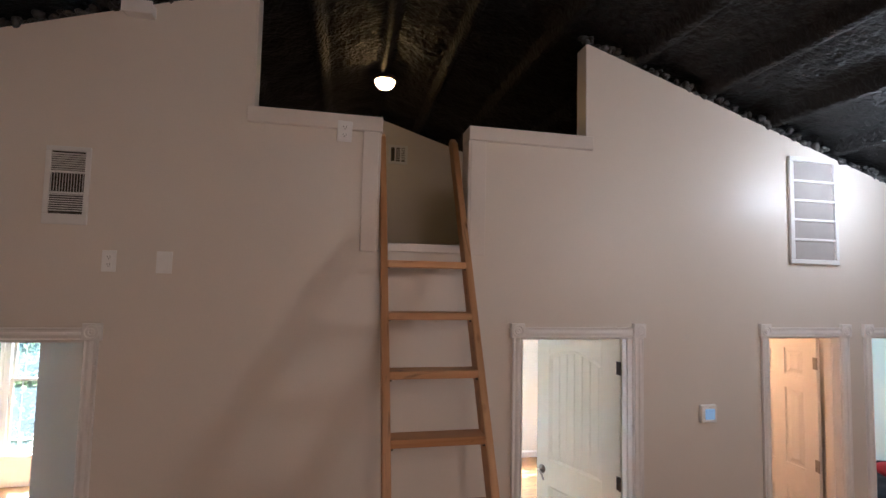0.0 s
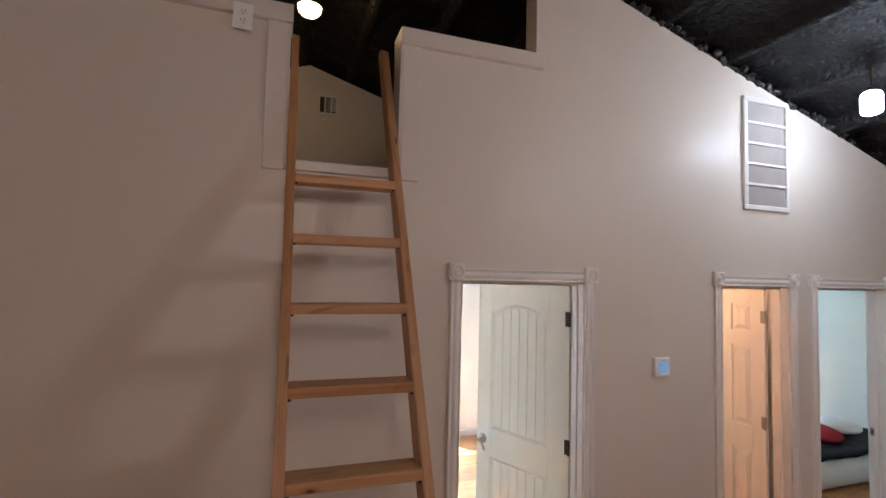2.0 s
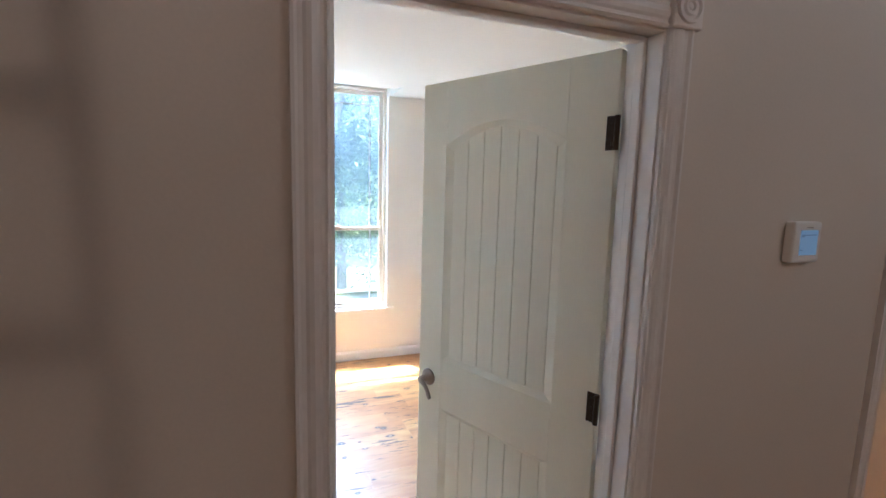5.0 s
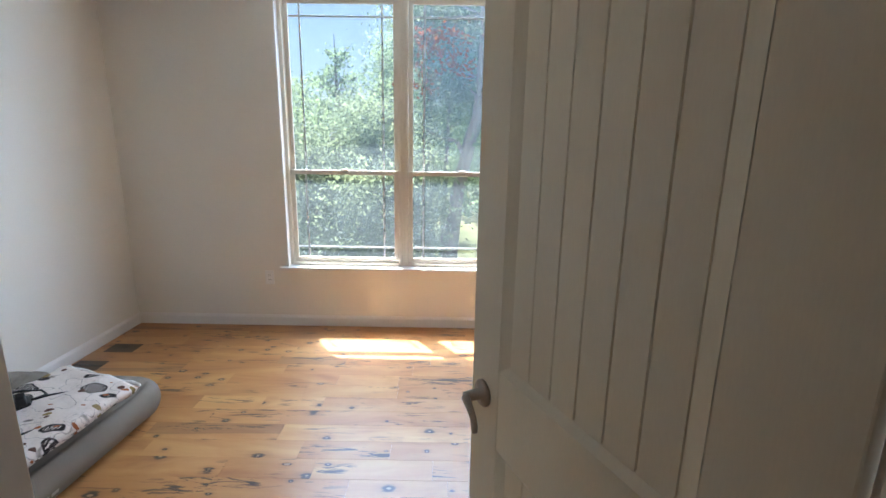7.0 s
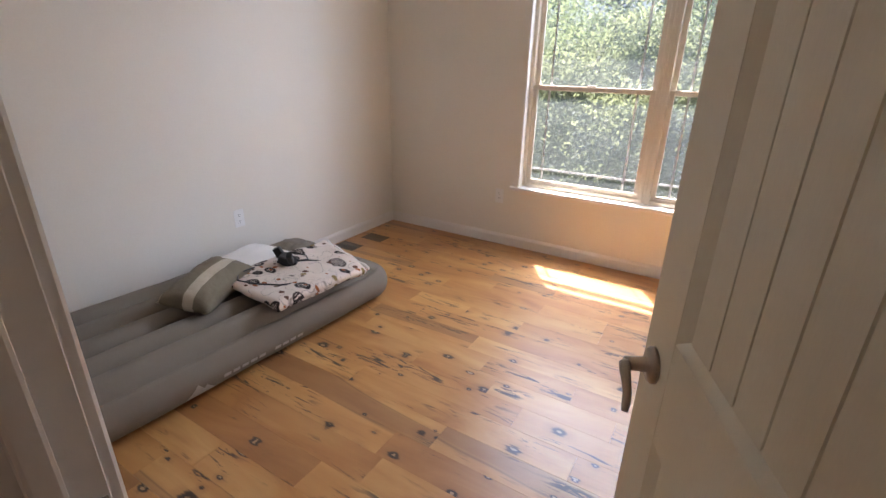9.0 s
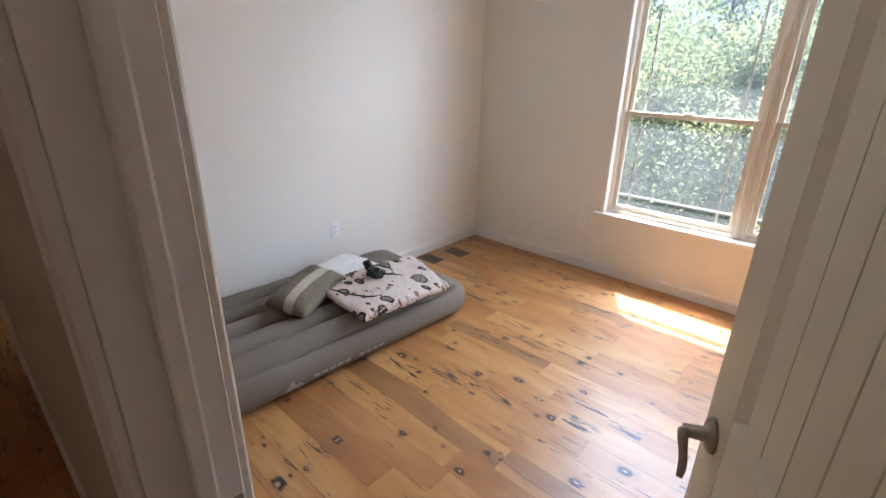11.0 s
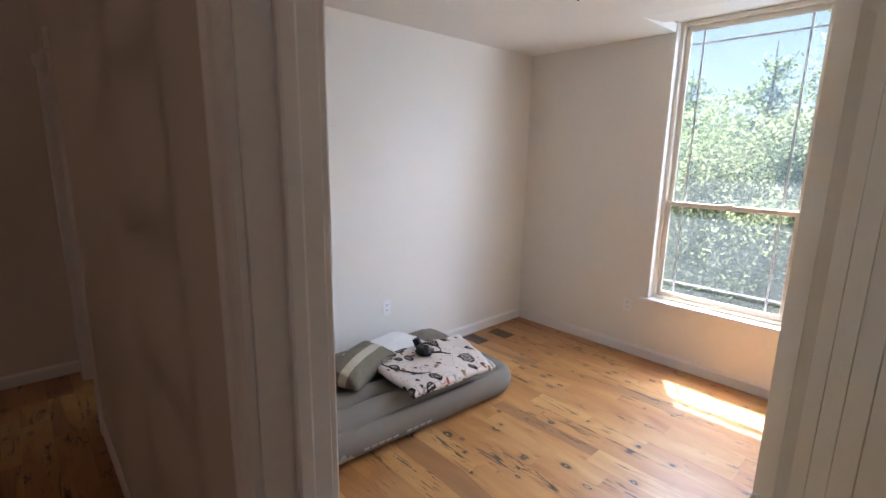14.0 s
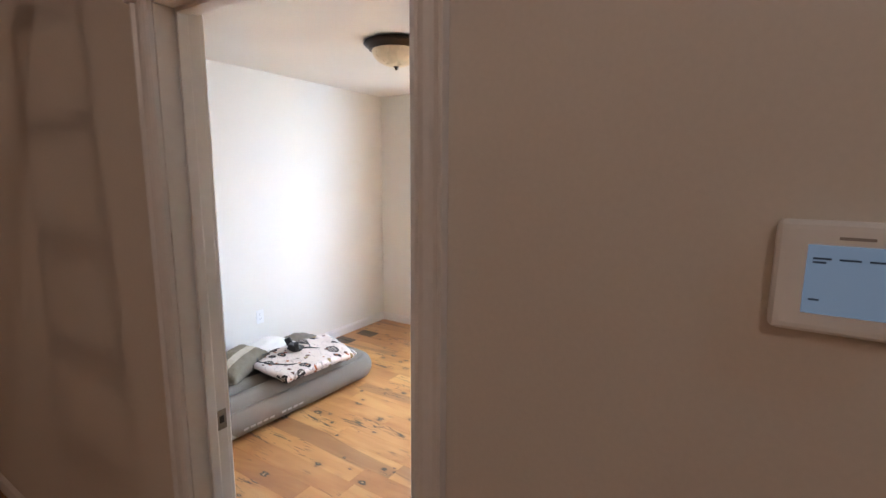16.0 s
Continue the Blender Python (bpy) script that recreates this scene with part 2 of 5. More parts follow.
LINEN = surface("white_linen", (0.78, 0.75, 0.71), 0.9, 0.06, 5.0, 220, 0.3, depth=0.003, spec=0.2)
REDCL = surface("red_cloth", (0.33, 0.025, 0.03), 0.9, 0.15, 5.0, 200, 0.3, depth=0.003, spec=0.2)
BLACKCL = surface("black_cloth", (0.014, 0.014, 0.015), 0.95, 0.2, 5.0, 200, 0.3, depth=0.003, spec=0.2)
MATTW = surface("cream_mattress", (0.68, 0.66, 0.58), 0.85, 0.08, 4.0, 160, 0.3, depth=0.003, spec=0.2)
BARK = surface("bark", (0.24, 0.205, 0.18), 0.9, 0.35, 3.0, 26, 1.0, depth=0.03, stretch=(1, 1, 0.35))
SIDING = surface("siding", (0.5, 0.48, 0.44), 0.7, 0.08, 1.0, 40, 0.1)
SCREEN = lit("thermostat_screen", (0.23, 0.35, 0.49), 0.032)
SCRTXT = surface("screen_text", (0.06, 0.10, 0.16), 0.5, 0.1, 9.0, 90, 0.0)
LAMP_COOL = lit("lamp_glass_white", (1.0, 0.95, 0.89), E_HALL)
LAMP_SIDE = lit("lamp_glass_side", (1.0, 0.80, 0.62), E_SIDE)
# spare room wall: the greenish cast of its daylight is in the colour
GREEN_LIT = surface("greenish_lit_paint", (0.60, 0.68, 0.63), 0.5, 0.04, 0.8, 90, 0.1, depth=0.002)
CLOSET = surface("grey_closet_paint", (0.70, 0.72, 0.70), 0.5, 0.04, 0.8, 90, 0.1, depth=0.002)
LAMP_BACK = lit("lamp_glass_back", (1.0, 0.68, 0.46), E_BACK)
LAMP_LOFT = lit("lamp_glass_warm", (1.0, 0.56, 0.19), E_LOFT)
LAMP_BATH = lit("lamp_glass_bath", (1.0, 0.52, 0.25), E_BATH)


def glass():
    """Clear glass with a faint translucent layer, added to lay pale haze over the view."""
    m, t, p = nodes("window_glass")
    p.inputs["Base Color"].default_value = (0.97, 0.99, 0.98, 1)
    p.inputs["Roughness"].default_value = 0.0
    p.inputs["Transmission Weight"].default_value = 1.0
    p.inputs["IOR"].default_value = 1.1
    co = node(t, "TexCoord").outputs["Object"]
    n = node(t, "TexNoise", {"Vector": co, "Scale": 5.0, "Detail": 6.0}).outputs[0]
    veil = ramp(t, n, [(0.3, grey(VEIL * 0.75)), (0.7, grey(VEIL * 1.25))])
    tr = node(t, "BsdfTranslucent", {"Color": (0.80, 0.92, 1.0, 1)})
    mx = node(t, "MixShader", {0: veil, 1: p.outputs[0], 2: tr.outputs[0]})
    t.links.new(mx.outputs[0], t.nodes["Material Output"].inputs[0])
    return m


GLASS = glass()


def leaf_mat(name, a, b, c):
    m, t, p = nodes(name)
    r = node(t, "NewGeometry").outputs["Random Per Island"]
    t.links.new(ramp(t, r, [(0.0, a), (0.5, b), (1.0, c)]), p.inputs["Base Color"])
    p.inputs["Roughness"].default_value = 0.6
    p.inputs["Transmission Weight"].default_value = 0.0
    tr = node(t, "BsdfTranslucent", {"Color": (b[0] * 1.9, b[1] * 1.9, b[2] * 1.3, 1)})
    mx = node(t, "MixShader", {0: 0.58, 1: p.outputs[0], 2: tr.outputs[0]})
    t.links.new(mx.outputs[0], t.nodes["Material Output"].inputs[0])
    return m


# leaf greens paled and greyed, so the colour carries some of the haze
LEAF = leaf_mat("leaf_green", (0.11, 0.15, 0.10), (0.165, 0.21, 0.145), (0.235, 0.27, 0.20))
LEAFP = leaf_mat("leaf_pale", (0.12, 0.15, 0.115), (0.17, 0.20, 0.16), (0.24, 0.265, 0.225))
LEAFR = leaf_mat("leaf_red", (0.22, 0.05, 0.02), (0.32, 0.09, 0.04), (0.16, 0.10, 0.03))
NEEDLE = leaf_mat("needle_green", (0.10, 0.14, 0.10), (0.13, 0.175, 0.125), (0.17, 0.215, 0.155))


def ground_mat():
    m, t, p = nodes("grass_ground")
    co = node(t, "TexCoord").outputs["Object"]
    a = node(t, "TexNoise", {"Vector": co, "Scale": 0.35, "Detail": 5.0}).outputs[0]
    b = node(t, "TexNoise", {"Vector": co, "Scale": 22.0, "Detail": 4.0}).outputs[0]
    s = math_node(t, "ADD", math_node(t, "MULTIPLY", a, 0.6), math_node(t, "MULTIPLY", b, 0.4))
    t.links.new(ramp(t, s, [(0.3, (0.06, 0.075, 0.025)), (0.5, (0.14, 0.14, 0.05)), (0.7, (0.24, 0.20, 0.09))]), p.inputs["Base Color"])
    p.inputs["Roughness"].default_value = 0.95
    t.links.new(node(t, "Bump", {"Height": b, "Strength": 0.6, "Distance": 0.05}).outputs[0], p.inputs["Normal"])
    return m


GRASS = ground_mat()


def quilt_mat():
    """Cream print with black, brown and orange leaf shapes."""
    m, t, p = nodes("printed_quilt")
    co = node(t, "TexCoord").outputs["Object"]
    wob = node(t, "TexNoise", {"Vector": co, "Scale": 22.0, "Detail": 3.0})
    pos = node(t, "VectorMath", {0: co, 1: node(t, "VectorMath", {0: wob.outputs[1], 1: (0.03, 0.03, 0.0)}, operation="MULTIPLY").outputs[0]}, operation="ADD").outputs[0]
    cream = (0.70, 0.60, 0.53)

    def prints(scale, place, turn, low, high, radius, ink, col, stripes=0.0):
        """Ovals of one ink, scattered, with an optional striped filling."""
        at = node(t, "Mapping", {"Vector": pos, "Scale": (scale[0], scale[1], 0.0), "Location": place, "Rotation": (0, 0, turn)}).outputs[0]
        v = node(t, "TexVoronoi", {"Vector": at, "Scale": 1.0, "Randomness": 0.85})
        pick = node(t, "SeparateColor", {0: v.outputs["Color"]}).outputs[0]
        some = math_node(t, "MULTIPLY", math_node(t, "GREATER_THAN", pick, low), math_node(t, "LESS_THAN", pick, high))
        spot = math_node(t, "MULTIPLY", ramp(t, v.outputs["Distance"], [(radius - 0.03, grey(1.0)), (radius, grey(0.0))]), some)
        if stripes:
            wave = node(t, "TexWave", {"Vector": pos, "Scale": stripes, "Distortion": 3.0, "Detail": 1.0}).outputs[1]
            rim = ramp(t, v.outputs["Distance"], [(radius - 0.10, grey(0.0)), (radius - 0.07, grey(1.0))])
            fill = math_node(t, "MAXIMUM", ramp(t, wave, [(0.22, grey(0.0)), (0.32, grey(1.0))]), rim)
            spot = math_node(t, "MULTIPLY", spot, fill)
        return mixc(t, spot, col, ink)

    col = prints((6.5, 10.5), (0.3, 0.2, 0), 0.5, 0.0, 0.66, 0.42, (0.022, 0.018, 0.017), mixc(t, 0.0, cream, cream), 26.0)
    col = prints((20.0, 30.0), (3.1, 1.7, 0), 0.9, 0.0, 0.22, 0.34, (0.34, 0.105, 0.035), col)
    col = prints((18.0, 26.0), (7.7, 5.1, 0), -0.4, 0.0, 0.13, 0.34, (0.12, 0.055, 0.035), col)
    col = prints((14.0, 17.0), (1.4, 8.2, 0), 0.2, 0.0, 0.10, 0.32, (0.27, 0.19, 0.075), col)
    flat = node(t, "Mapping", {"Vector": pos, "Scale": (9.0, 9.0, 0.0)}).outputs[0]
    lines = node(t, "TexNoise", {"Vector": flat, "Scale": 0.8, "Detail": 1.0}).outputs[0]
    thin = ramp(t, lines, [(0.492, grey(0.0)), (0.5, grey(0.7)), (0.508, grey(0.0))])
    col = mixc(t, thin, col, (0.10, 0.07, 0.06))
    curls = node(t, "TexNoise", {"Vector": flat, "Scale": 3.0, "Detail": 0.0, "Distortion": 1.5}).outputs[0]
    where = node(t, "TexNoise", {"Vector": flat, "Scale": 0.5, "Detail": 0.0}).outputs[0]
    curl = math_node(t, "MULTIPLY", ramp(t, curls, [(0.48, grey(0.0)), (0.5, grey(0.6)), (0.52, grey(0.0))]), ramp(t, where, [(0.52, grey(0.0)), (0.56, grey(1.0))]))
    col = mixc(t, curl, col, (0.20, 0.15, 0.13))
    t.links.new(col, p.inputs["Base Color"])
    p.inputs["Roughness"].default_value = 0.9
    p.inputs["Specular IOR Level"].default_value = 0.2
    w = node(t, "TexNoise", {"Vector": co, "Scale": 14.0, "Detail": 4.0}).outputs[0]
    t.links.new(node(t, "Bump", {"Height": w, "Strength": 0.4, "Distance": 0.02}).outputs[0], p.inputs["Normal"])
    return m


QUILT = quilt_mat()


def stripe_mat():
    m, t, p = nodes("striped_cushion")
    co = node(t, "TexCoord").outputs["Object"]
    x = node(t, "SeparateXYZ", {0: co}).outputs[0]
    u = math_node(t, "ADD", math_node(t, "MULTIPLY", x, 3.4), 0.46)
    n = t.nodes.new("ShaderNodeValToRGB")
    t.links.new(u, n.inputs[0])
    n.color_ramp.interpolation = "CONSTANT"
    el = n.color_ramp.elements
    for _ in range(3):
        el.new(0.5)
    for e, (q, c) in zip(el, [(0.0, (0.52, 0.45, 0.34)), (0.07, (0.185, 0.148, 0.092)), (0.42, (0.52, 0.45, 0.34)), (0.60, (0.185, 0.148, 0.092)), (0.97, (0.52, 0.45, 0.34))]):
        e.position, e.color = q, (*c, 1)
    f = node(t, "TexNoise", {"Vector": co, "Scale": 240.0, "Detail": 2.0}).outputs[0]
    w = node(t, "TexNoise", {"Vector": co, "Scale": 12.0, "Detail": 3.0}).outputs[0]
    t.links.new(mixc(t, 0.10, n.outputs[0], ramp(t, f, [(0.3, grey(0.1)), (0.7, grey(0.5))])), p.inputs["Base Color"])
    p.inputs["Roughness"].default_value = 0.9
    t.links.new(node(t, "Bump", {"Height": w, "Strength": 0.5, "Distance": 0.02}).outputs[0], p.inputs["Normal"])
    return m


STRIPE = stripe_mat()


# ---- mesh helpers ----
def link(name, bm, material, parent=None, label="", smooth=False):
    me = bpy.data.meshes.new(name)
    bmesh.ops.recalc_face_normals(bm, faces=bm.faces)
    if smooth:
        for f in bm.faces:
            f.smooth = True
    bm.to_mesh(me)
    bm.free()
    me.materials.append(material)
    ob = new(name, me)
    if parent:
        ob.parent = parent
    if label:
        ob["label"] = label
    return ob


def part(name, bm, material, parent, label="", smooth=False):
    return link(name, bm, material, parent, label, smooth)


def thing(name, label, category, m=None, group="", kind=""):
    ob = new(name)
    ob.empty_display_size = 0.05
    if m is not None:
        ob.matrix_world = m
    return tagged(ob, label, category, group, kind)


def structure(name, bm, material, label, category, smooth=False):
    return tagged(link(name, bm, material, smooth=smooth), label, category, kind="structure")


def box(bm, lo, hi, bev=0.0, seg=1):
    vs = bmesh.ops.create_cube(bm, size=1)["verts"]
    for v in vs:
        v.co = [lo[i] + (v.co[i] + 0.5) * (hi[i] - lo[i]) for i in range(3)]
    if bev:
        bmesh.ops.bevel(bm, geom=list({e for v in vs for e in v.link_edges}), offset=bev, segments=seg, affect="EDGES", profile=0.6)
    return bm


def one_box(lo, hi, bev=0.0, seg=1):
    return box(bmesh.new(), lo, hi, bev, seg)


def prism(bm, pts, axis, a, b):
    """A polygon, given in the two other axes, drawn out from a to b along an axis."""
    def at(p, v):
        c = [p[0], p[1]]
        c.insert(axis, v)
        return bm.verts.new(c)
    low, high = [at(p, a) for p in pts], [at(p, b) for p in pts]
    bm.faces.new(low[::-1])
    bm.faces.new(high)
    for i in range(len(pts)):
        j = (i + 1) % len(pts)
        bm.faces.new((low[i], low[j], high[j], high[i]))
    return bm


def lathe(profile, n=24, closed=False):
    """Radius and height pairs, turned about z."""
    bm = bmesh.new()
    rings = []
    for r, z in profile:
        if r < 1e-5:
            rings.append([bm.verts.new((0, 0, z))])
        else:
            rings.append([bm.verts.new((r * math.cos(2 * math.pi * k / n), r * math.sin(2 * math.pi * k / n), z)) for k in range(n)])
    for a, b in zip(rings, rings[1:]):
        for k in range(n):
            l = (k + 1) % n
            q = [a[k % len(a)], a[l % len(a)], b[l % len(b)], b[k % len(b)]]
            q = [v for i, v in enumerate(q) if v not in q[:i]]
            if len(q) > 2:
                bm.faces.new(q)
    return bm


def tube(bm, pts, radii, n=8):
    rings = []
    for i, p in enumerate(pts):
        d = (Vector(pts[min(i + 1, len(pts) - 1)]) - Vector(pts[max(i - 1, 0)])).normalized()
        side = d.cross(Vector((0.31, 0.17, 0.93))).normalized()
        up = side.cross(d)
        r = radii[i] if isinstance(radii, (list, tuple)) else radii
        rings.append([bm.verts.new(Vector(p) + float(r) * (math.cos(2 * math.pi * k / n) * side + math.sin(2 * math.pi * k / n) * up)) for k in range(n)])
    for a, b in zip(rings, rings[1:]):
        for k in range(n):
            bm.faces.new((a[k], a[(k + 1) % n], b[(k + 1) % n], b[k]))
    bm.faces.new(rings[0][::-1])
    bm.faces.new(rings[-1])
    return bm


def turned(bm, m):
    bmesh.ops.transform(bm, matrix=m, verts=bm.verts)
    return bm


def rounded(half, r, cuts=(8, 8, 4)):
    """A cushion-like box: half sizes and the radius of its rounding, as a bmesh."""
    bm = bmesh.new()
    seen = {}
    def vert(p):
        q = Vector([p[i] * half[i] for i in range(3)])
        inner = Vector([max(-(half[i] - r[i]), min(half[i] - r[i], q[i])) for i in range(3)])
        d = Vector([(q[i] - inner[i]) / r[i] for i in range(3)])
        if d.length > 1e-6:
            k = max(abs(c) for c in d)
            d = d.normalized() * k
        out = Vector([inner[i] + d[i] * r[i] for i in range(3)])
        key = tuple(round(c, 6) for c in p)
        if key not in seen:
            seen[key] = bm.verts.new(out)
        return seen[key]
    for ax in range(3):
        u, v = [i for i in range(3) if i != ax]
        for s in (-1, 1):
            for i in range(cuts[u]):
                for j in range(cuts[v]):
                    quad = []
                    for a, b in ((i, j), (i + 1, j), (i + 1, j + 1), (i, j + 1)):
                        p = [0.0, 0.0, 0.0]
                        p[ax], p[u], p[v] = s, -1 + 2 * a / cuts[u], -1 + 2 * b / cuts[v]
                        quad.append(vert(p))
                    bm.faces.new(quad)
    return bm


# ---- large structure ----
W, T = 0.768, 0.116            # bedroom door opening, wall thickness
XL, YW = -2.11, 3.355          # bedroom side wall and window wall faces
RIDGE, RZ = -0.73, 4.383


def roof_z(x):
    return RZ - 0.314 * (x - RIDGE) if x > RIDGE else RZ + 0.32 * (x - RIDGE)


def wall_piece(bm, x0, x1, z0, z1=None, y0=0.0, y1=T):
    top = [(x1, roof_z(x1) if z1 is None else z1), (x0, roof_z(x0) if z1 is None else z1)]
    if z1 is None and x0 < RIDGE < x1:
        top.insert(1, (RIDGE, RZ))
    prism(bm, [(x0, z0), (x1, z0)] + top, 1, y0, y1)


HEAD = 2.036
bm = bmesh.new()
J = 0.015
for x0, x1, z0, z1 in ((-3.42, -3.22 - J, 0, None), (-3.22 - J, -2.455 + J, 2.03 + J, None), (-2.455 + J, -1.68, 0, None), (-1.68, -0.945, 0, 3.28), (-0.945, -0.37, 0, 2.56),
                       (-0.37, -J, 0, 3.28), (-J, 0.44, HEAD + J, 3.28), (0.44, W + J, HEAD + J, None), (W + J, 1.855 - J, 0, None), (1.855 - J, 2.475 + J, HEAD + J, None),
                       (2.475 + J, 2.77 - J, 0, None), (2.77 - J, 3.53 + J, HEAD + J, None), (3.53 + J, 5.9, 0, None)):
    wall_piece(bm, x0, x1, z0, z1)
structure("wall_hall", bm, PAINT, "warm greige painted gable wall with door openings and a loft opening", "wall")

# hall: other walls and floor
structure("wall_hall_end", one_box((-3.55, -5.7, 0), (-3.42, T, 3.7)), PAINT, "greige painted end wall of the dim hall", "wall")
structure("wall_hall_back", one_box((-3.55, -5.83, 0), (5.9, -5.7, 4.6)), PAINT, "greige painted back wall of the hall", "wall")
structure("wall_hall_far", one_box((5.9, -5.83, 0), (6.02, 3.6, 2.9)), PAINT, "greige painted far side wall of the house", "wall")
structure("floor_hall", one_box((-5.5, -5.7, -0.14), (5.9, T * 0.5, -0.012)), FLOORD, "dark subfloor under the hall boards", "floor")
structure("floor_rooms", one_box((-5.5, T * 0.5, -0.14), (5.9, 3.6, -0.012)), FLOORD, "dark subfloor under the room boards", "floor")

# bedroom walls
structure("wall_side", one_box((XL - 0.116, T, 0), (XL, YW, 2.44)), PAINT_LIFTED, "smooth greige painted bedroom side wall", "wall")
structure("wall_inner", one_box((1.735, T, 0), (1.85, YW, 2.44)), PAINT_LIFTED, "greige painted bedroom wall behind the door", "wall")
WX0, WX1, WZ0, WZ1 = -0.868, 0.965, 0.475, 2.515


def window_wall(name, x0, x1, wx0, wx1, z1, label, z0=WZ0):
    bm = bmesh.new()
    box(bm, (x0, YW, -0.14), (wx0, YW + 0.16, z1))
    box(bm, (wx1, YW, -0.14), (x1, YW + 0.16, z1))
    box(bm, (wx0, YW, -0.14), (wx1, YW + 0.16, z0))
    box(bm, (wx0, YW, WZ1), (wx1, YW + 0.16, z1))
    structure(name, bm, PAINT_LIFTED, label, "wall")


window_wall("wall_window", XL - 0.116, 1.85, WX0, WX1, 4.45, "greige painted wall with a tall double window")
window_wall("wall_window_left", -5.6, XL - 0.116, -5.46, -3.98, 4.0, "pale painted outer wall with a double window", 0.34)
window_wall("wall_window_right", 1.85, 6.02, 4.0, 5.2, 3.6, "pale painted outer wall of the spare room")
# white returns lining the window
for wx0, wx1 in ((WX0, WX1),):
    bm = bmesh.new()
    box(bm, (wx0, YW + 0.002, WZ0), (wx0 + 0.008, YW + 0.09, WZ1 - 0.004))
    box(bm, (wx1 - 0.008, YW + 0.002, WZ0), (wx1, YW + 0.09, WZ1 - 0.004))
    structure("window_return", bm, CEIL, "white plastered returns of the window opening", "trim")

# bedroom ceiling with its flare up to the window head
bm = bmesh.new()
box(bm, (XL - 0.116, T, 2.44), (WX0, YW, 2.50))
box(bm, (WX1, T, 2.44), (1.85, YW, 2.50))
prism(bm, [(T, 2.44), (2.85, 2.44), (3.15, 2.468), (YW, 2.516), (YW, 2.58), (T, 2.58)], 0, WX0, WX1)
structure("ceiling", bm, CEIL, "smooth white plastered bedroom ceiling", "ceiling")
structure("loft_floor", one_box((-2.226, T, 2.585), (1.85, 3.0, 2.613)), FLOORD, "dark boards of the loft floor", "floor")
bm = bmesh.new()
wall_piece(bm, -2.226, 1.85, 2.613, None, 3.0, 3.1)
structure("wall_loft", bm, PAINT, "painted back wall of the loft, lit by a warm lamp", "wall")
structure("wall_loft_side", one_box((-2.34, T, 2.6), (-2.226, 3.1, 3.9)), PAINT, "low side wall of the loft", "wall")
structure("wall_loft_inner", one_box((1.85, T, 2.6), (1.95, 3.1, 3.55)), PAINT, "low inner side wall of the loft", "wall")

# rooms beside the bedroom
structure("ceiling_left", one_box((-5.6, T, 2.44), (-2.226, YW, 2.5)), CEIL, "white ceiling of the small room", "ceiling")
structure("wall_closet", one_box((-3.02, 0.68, 0), (-2.226, YW, 2.44)), CLOSET, "pale grey closet wall inside the small room", "wall")
structure("wall_left_end", one_box((-5.6, 0.0, 0), (-5.48, YW, 2.44)), PAINT, "painted end wall of the small room", "wall")
structure("wall_left_front", one_box((-5.6, 0.0, 0), (-3.42, T, 2.6)), PAINT, "painted front wall of the small room", "wall")
structure("ceiling_bath", one_box((1.85, T, 2.44), (5.9, YW, 2.5)), CEIL, "white ceiling over bathroom and spare room", "ceiling")
structure("wall_bath", one_box((2.585, T, 0), (2.66, YW, 2.44)), CEIL, "painted wall between bathroom and spare room", "wall")
structure("wall_bath_back", one_box((1.85, 1.9, 0), (2.585, 2.0, 2.44)), CEIL, "painted back wall of the bathroom", "wall")
structure("wall_spare", one_box((5.84, T, 0), (5.9, YW, 2.44)), GREEN_LIT, "white wall of the spare room, greenish daylight in its colour", "wall")


# black sprayed foam under the roof, swelling between the purlins
def foam_roof(name, x0, x1, y0, y1, nx, ny, label):
    me = bpy.data.meshes.new(name)
    vs, fs = [], []
    for i in range(nx + 1):
        x = x0 + (x1 - x0) * i / nx
        for j in range(ny + 1):
            y = y0 + (y1 - y0) * j / ny
            bay = ((x - 0.793) / 0.55) % 1.0
            rib = 1.0 if bay < 0.10 else max(0.0, 1 - (bay - 0.10) / 0.05) if bay < 0.15 else max(0.0, (bay - 0.97) / 0.03)
            n = noise.noise((x * 5, y * 5, 0)) * 0.022 + noise.noise((x * 15, y * 13, 3)) * 0.014 + noise.noise((x * 34, y * 30, 7)) * 0.006
            vs.append((x, y, roof_z(x) + 0.105 - 0.085 * rib + n * (1 - 0.85 * rib)))
    for i in range(nx):
        for j in range(ny):
            a = i * (ny + 1) + j
            fs.append((a, a + 1, a + ny + 2, a + ny + 1))
    me.from_pydata(vs, [], fs)
    me.polygons.foreach_set("use_smooth", [True] * len(fs))
    me.materials.append(FOAM)
    ob = new(name, me)
    tagged(ob, label, "ceiling", kind="structure")


foam_roof("ceiling_foam_slope", RIDGE, 6.1, -5.8, 3.55, 420, 260, "black sprayed foam ceiling with purlin ribs")
foam_roof("ceiling_foam_far_slope", RIDGE, -5.7, -5.8, 3.55, 170, 160, "black sprayed foam ceiling, opposite slope")
bm = bmesh.new()
prism(bm, [(6.2, roof_z(6.2) + 0.22), (RIDGE, RZ + 0.22), (-5.8, roof_z(-5.8) + 0.22), (-5.8, roof_z(-5.8) + 0.35), (RIDGE, RZ + 0.4), (6.2, roof_z(6.2) + 0.35)], 1, -5.9, 3.6)
structure("roof", bm, SIDING, "roof deck over the foam", "roof")
structure("eave", one_box((-5.8, 3.515, 3.2), (6.2, 4.31, 3.3)), SIDING, "soffit of the eave over the windows", "eave")
bm = bmesh.new()
random.seed(3)
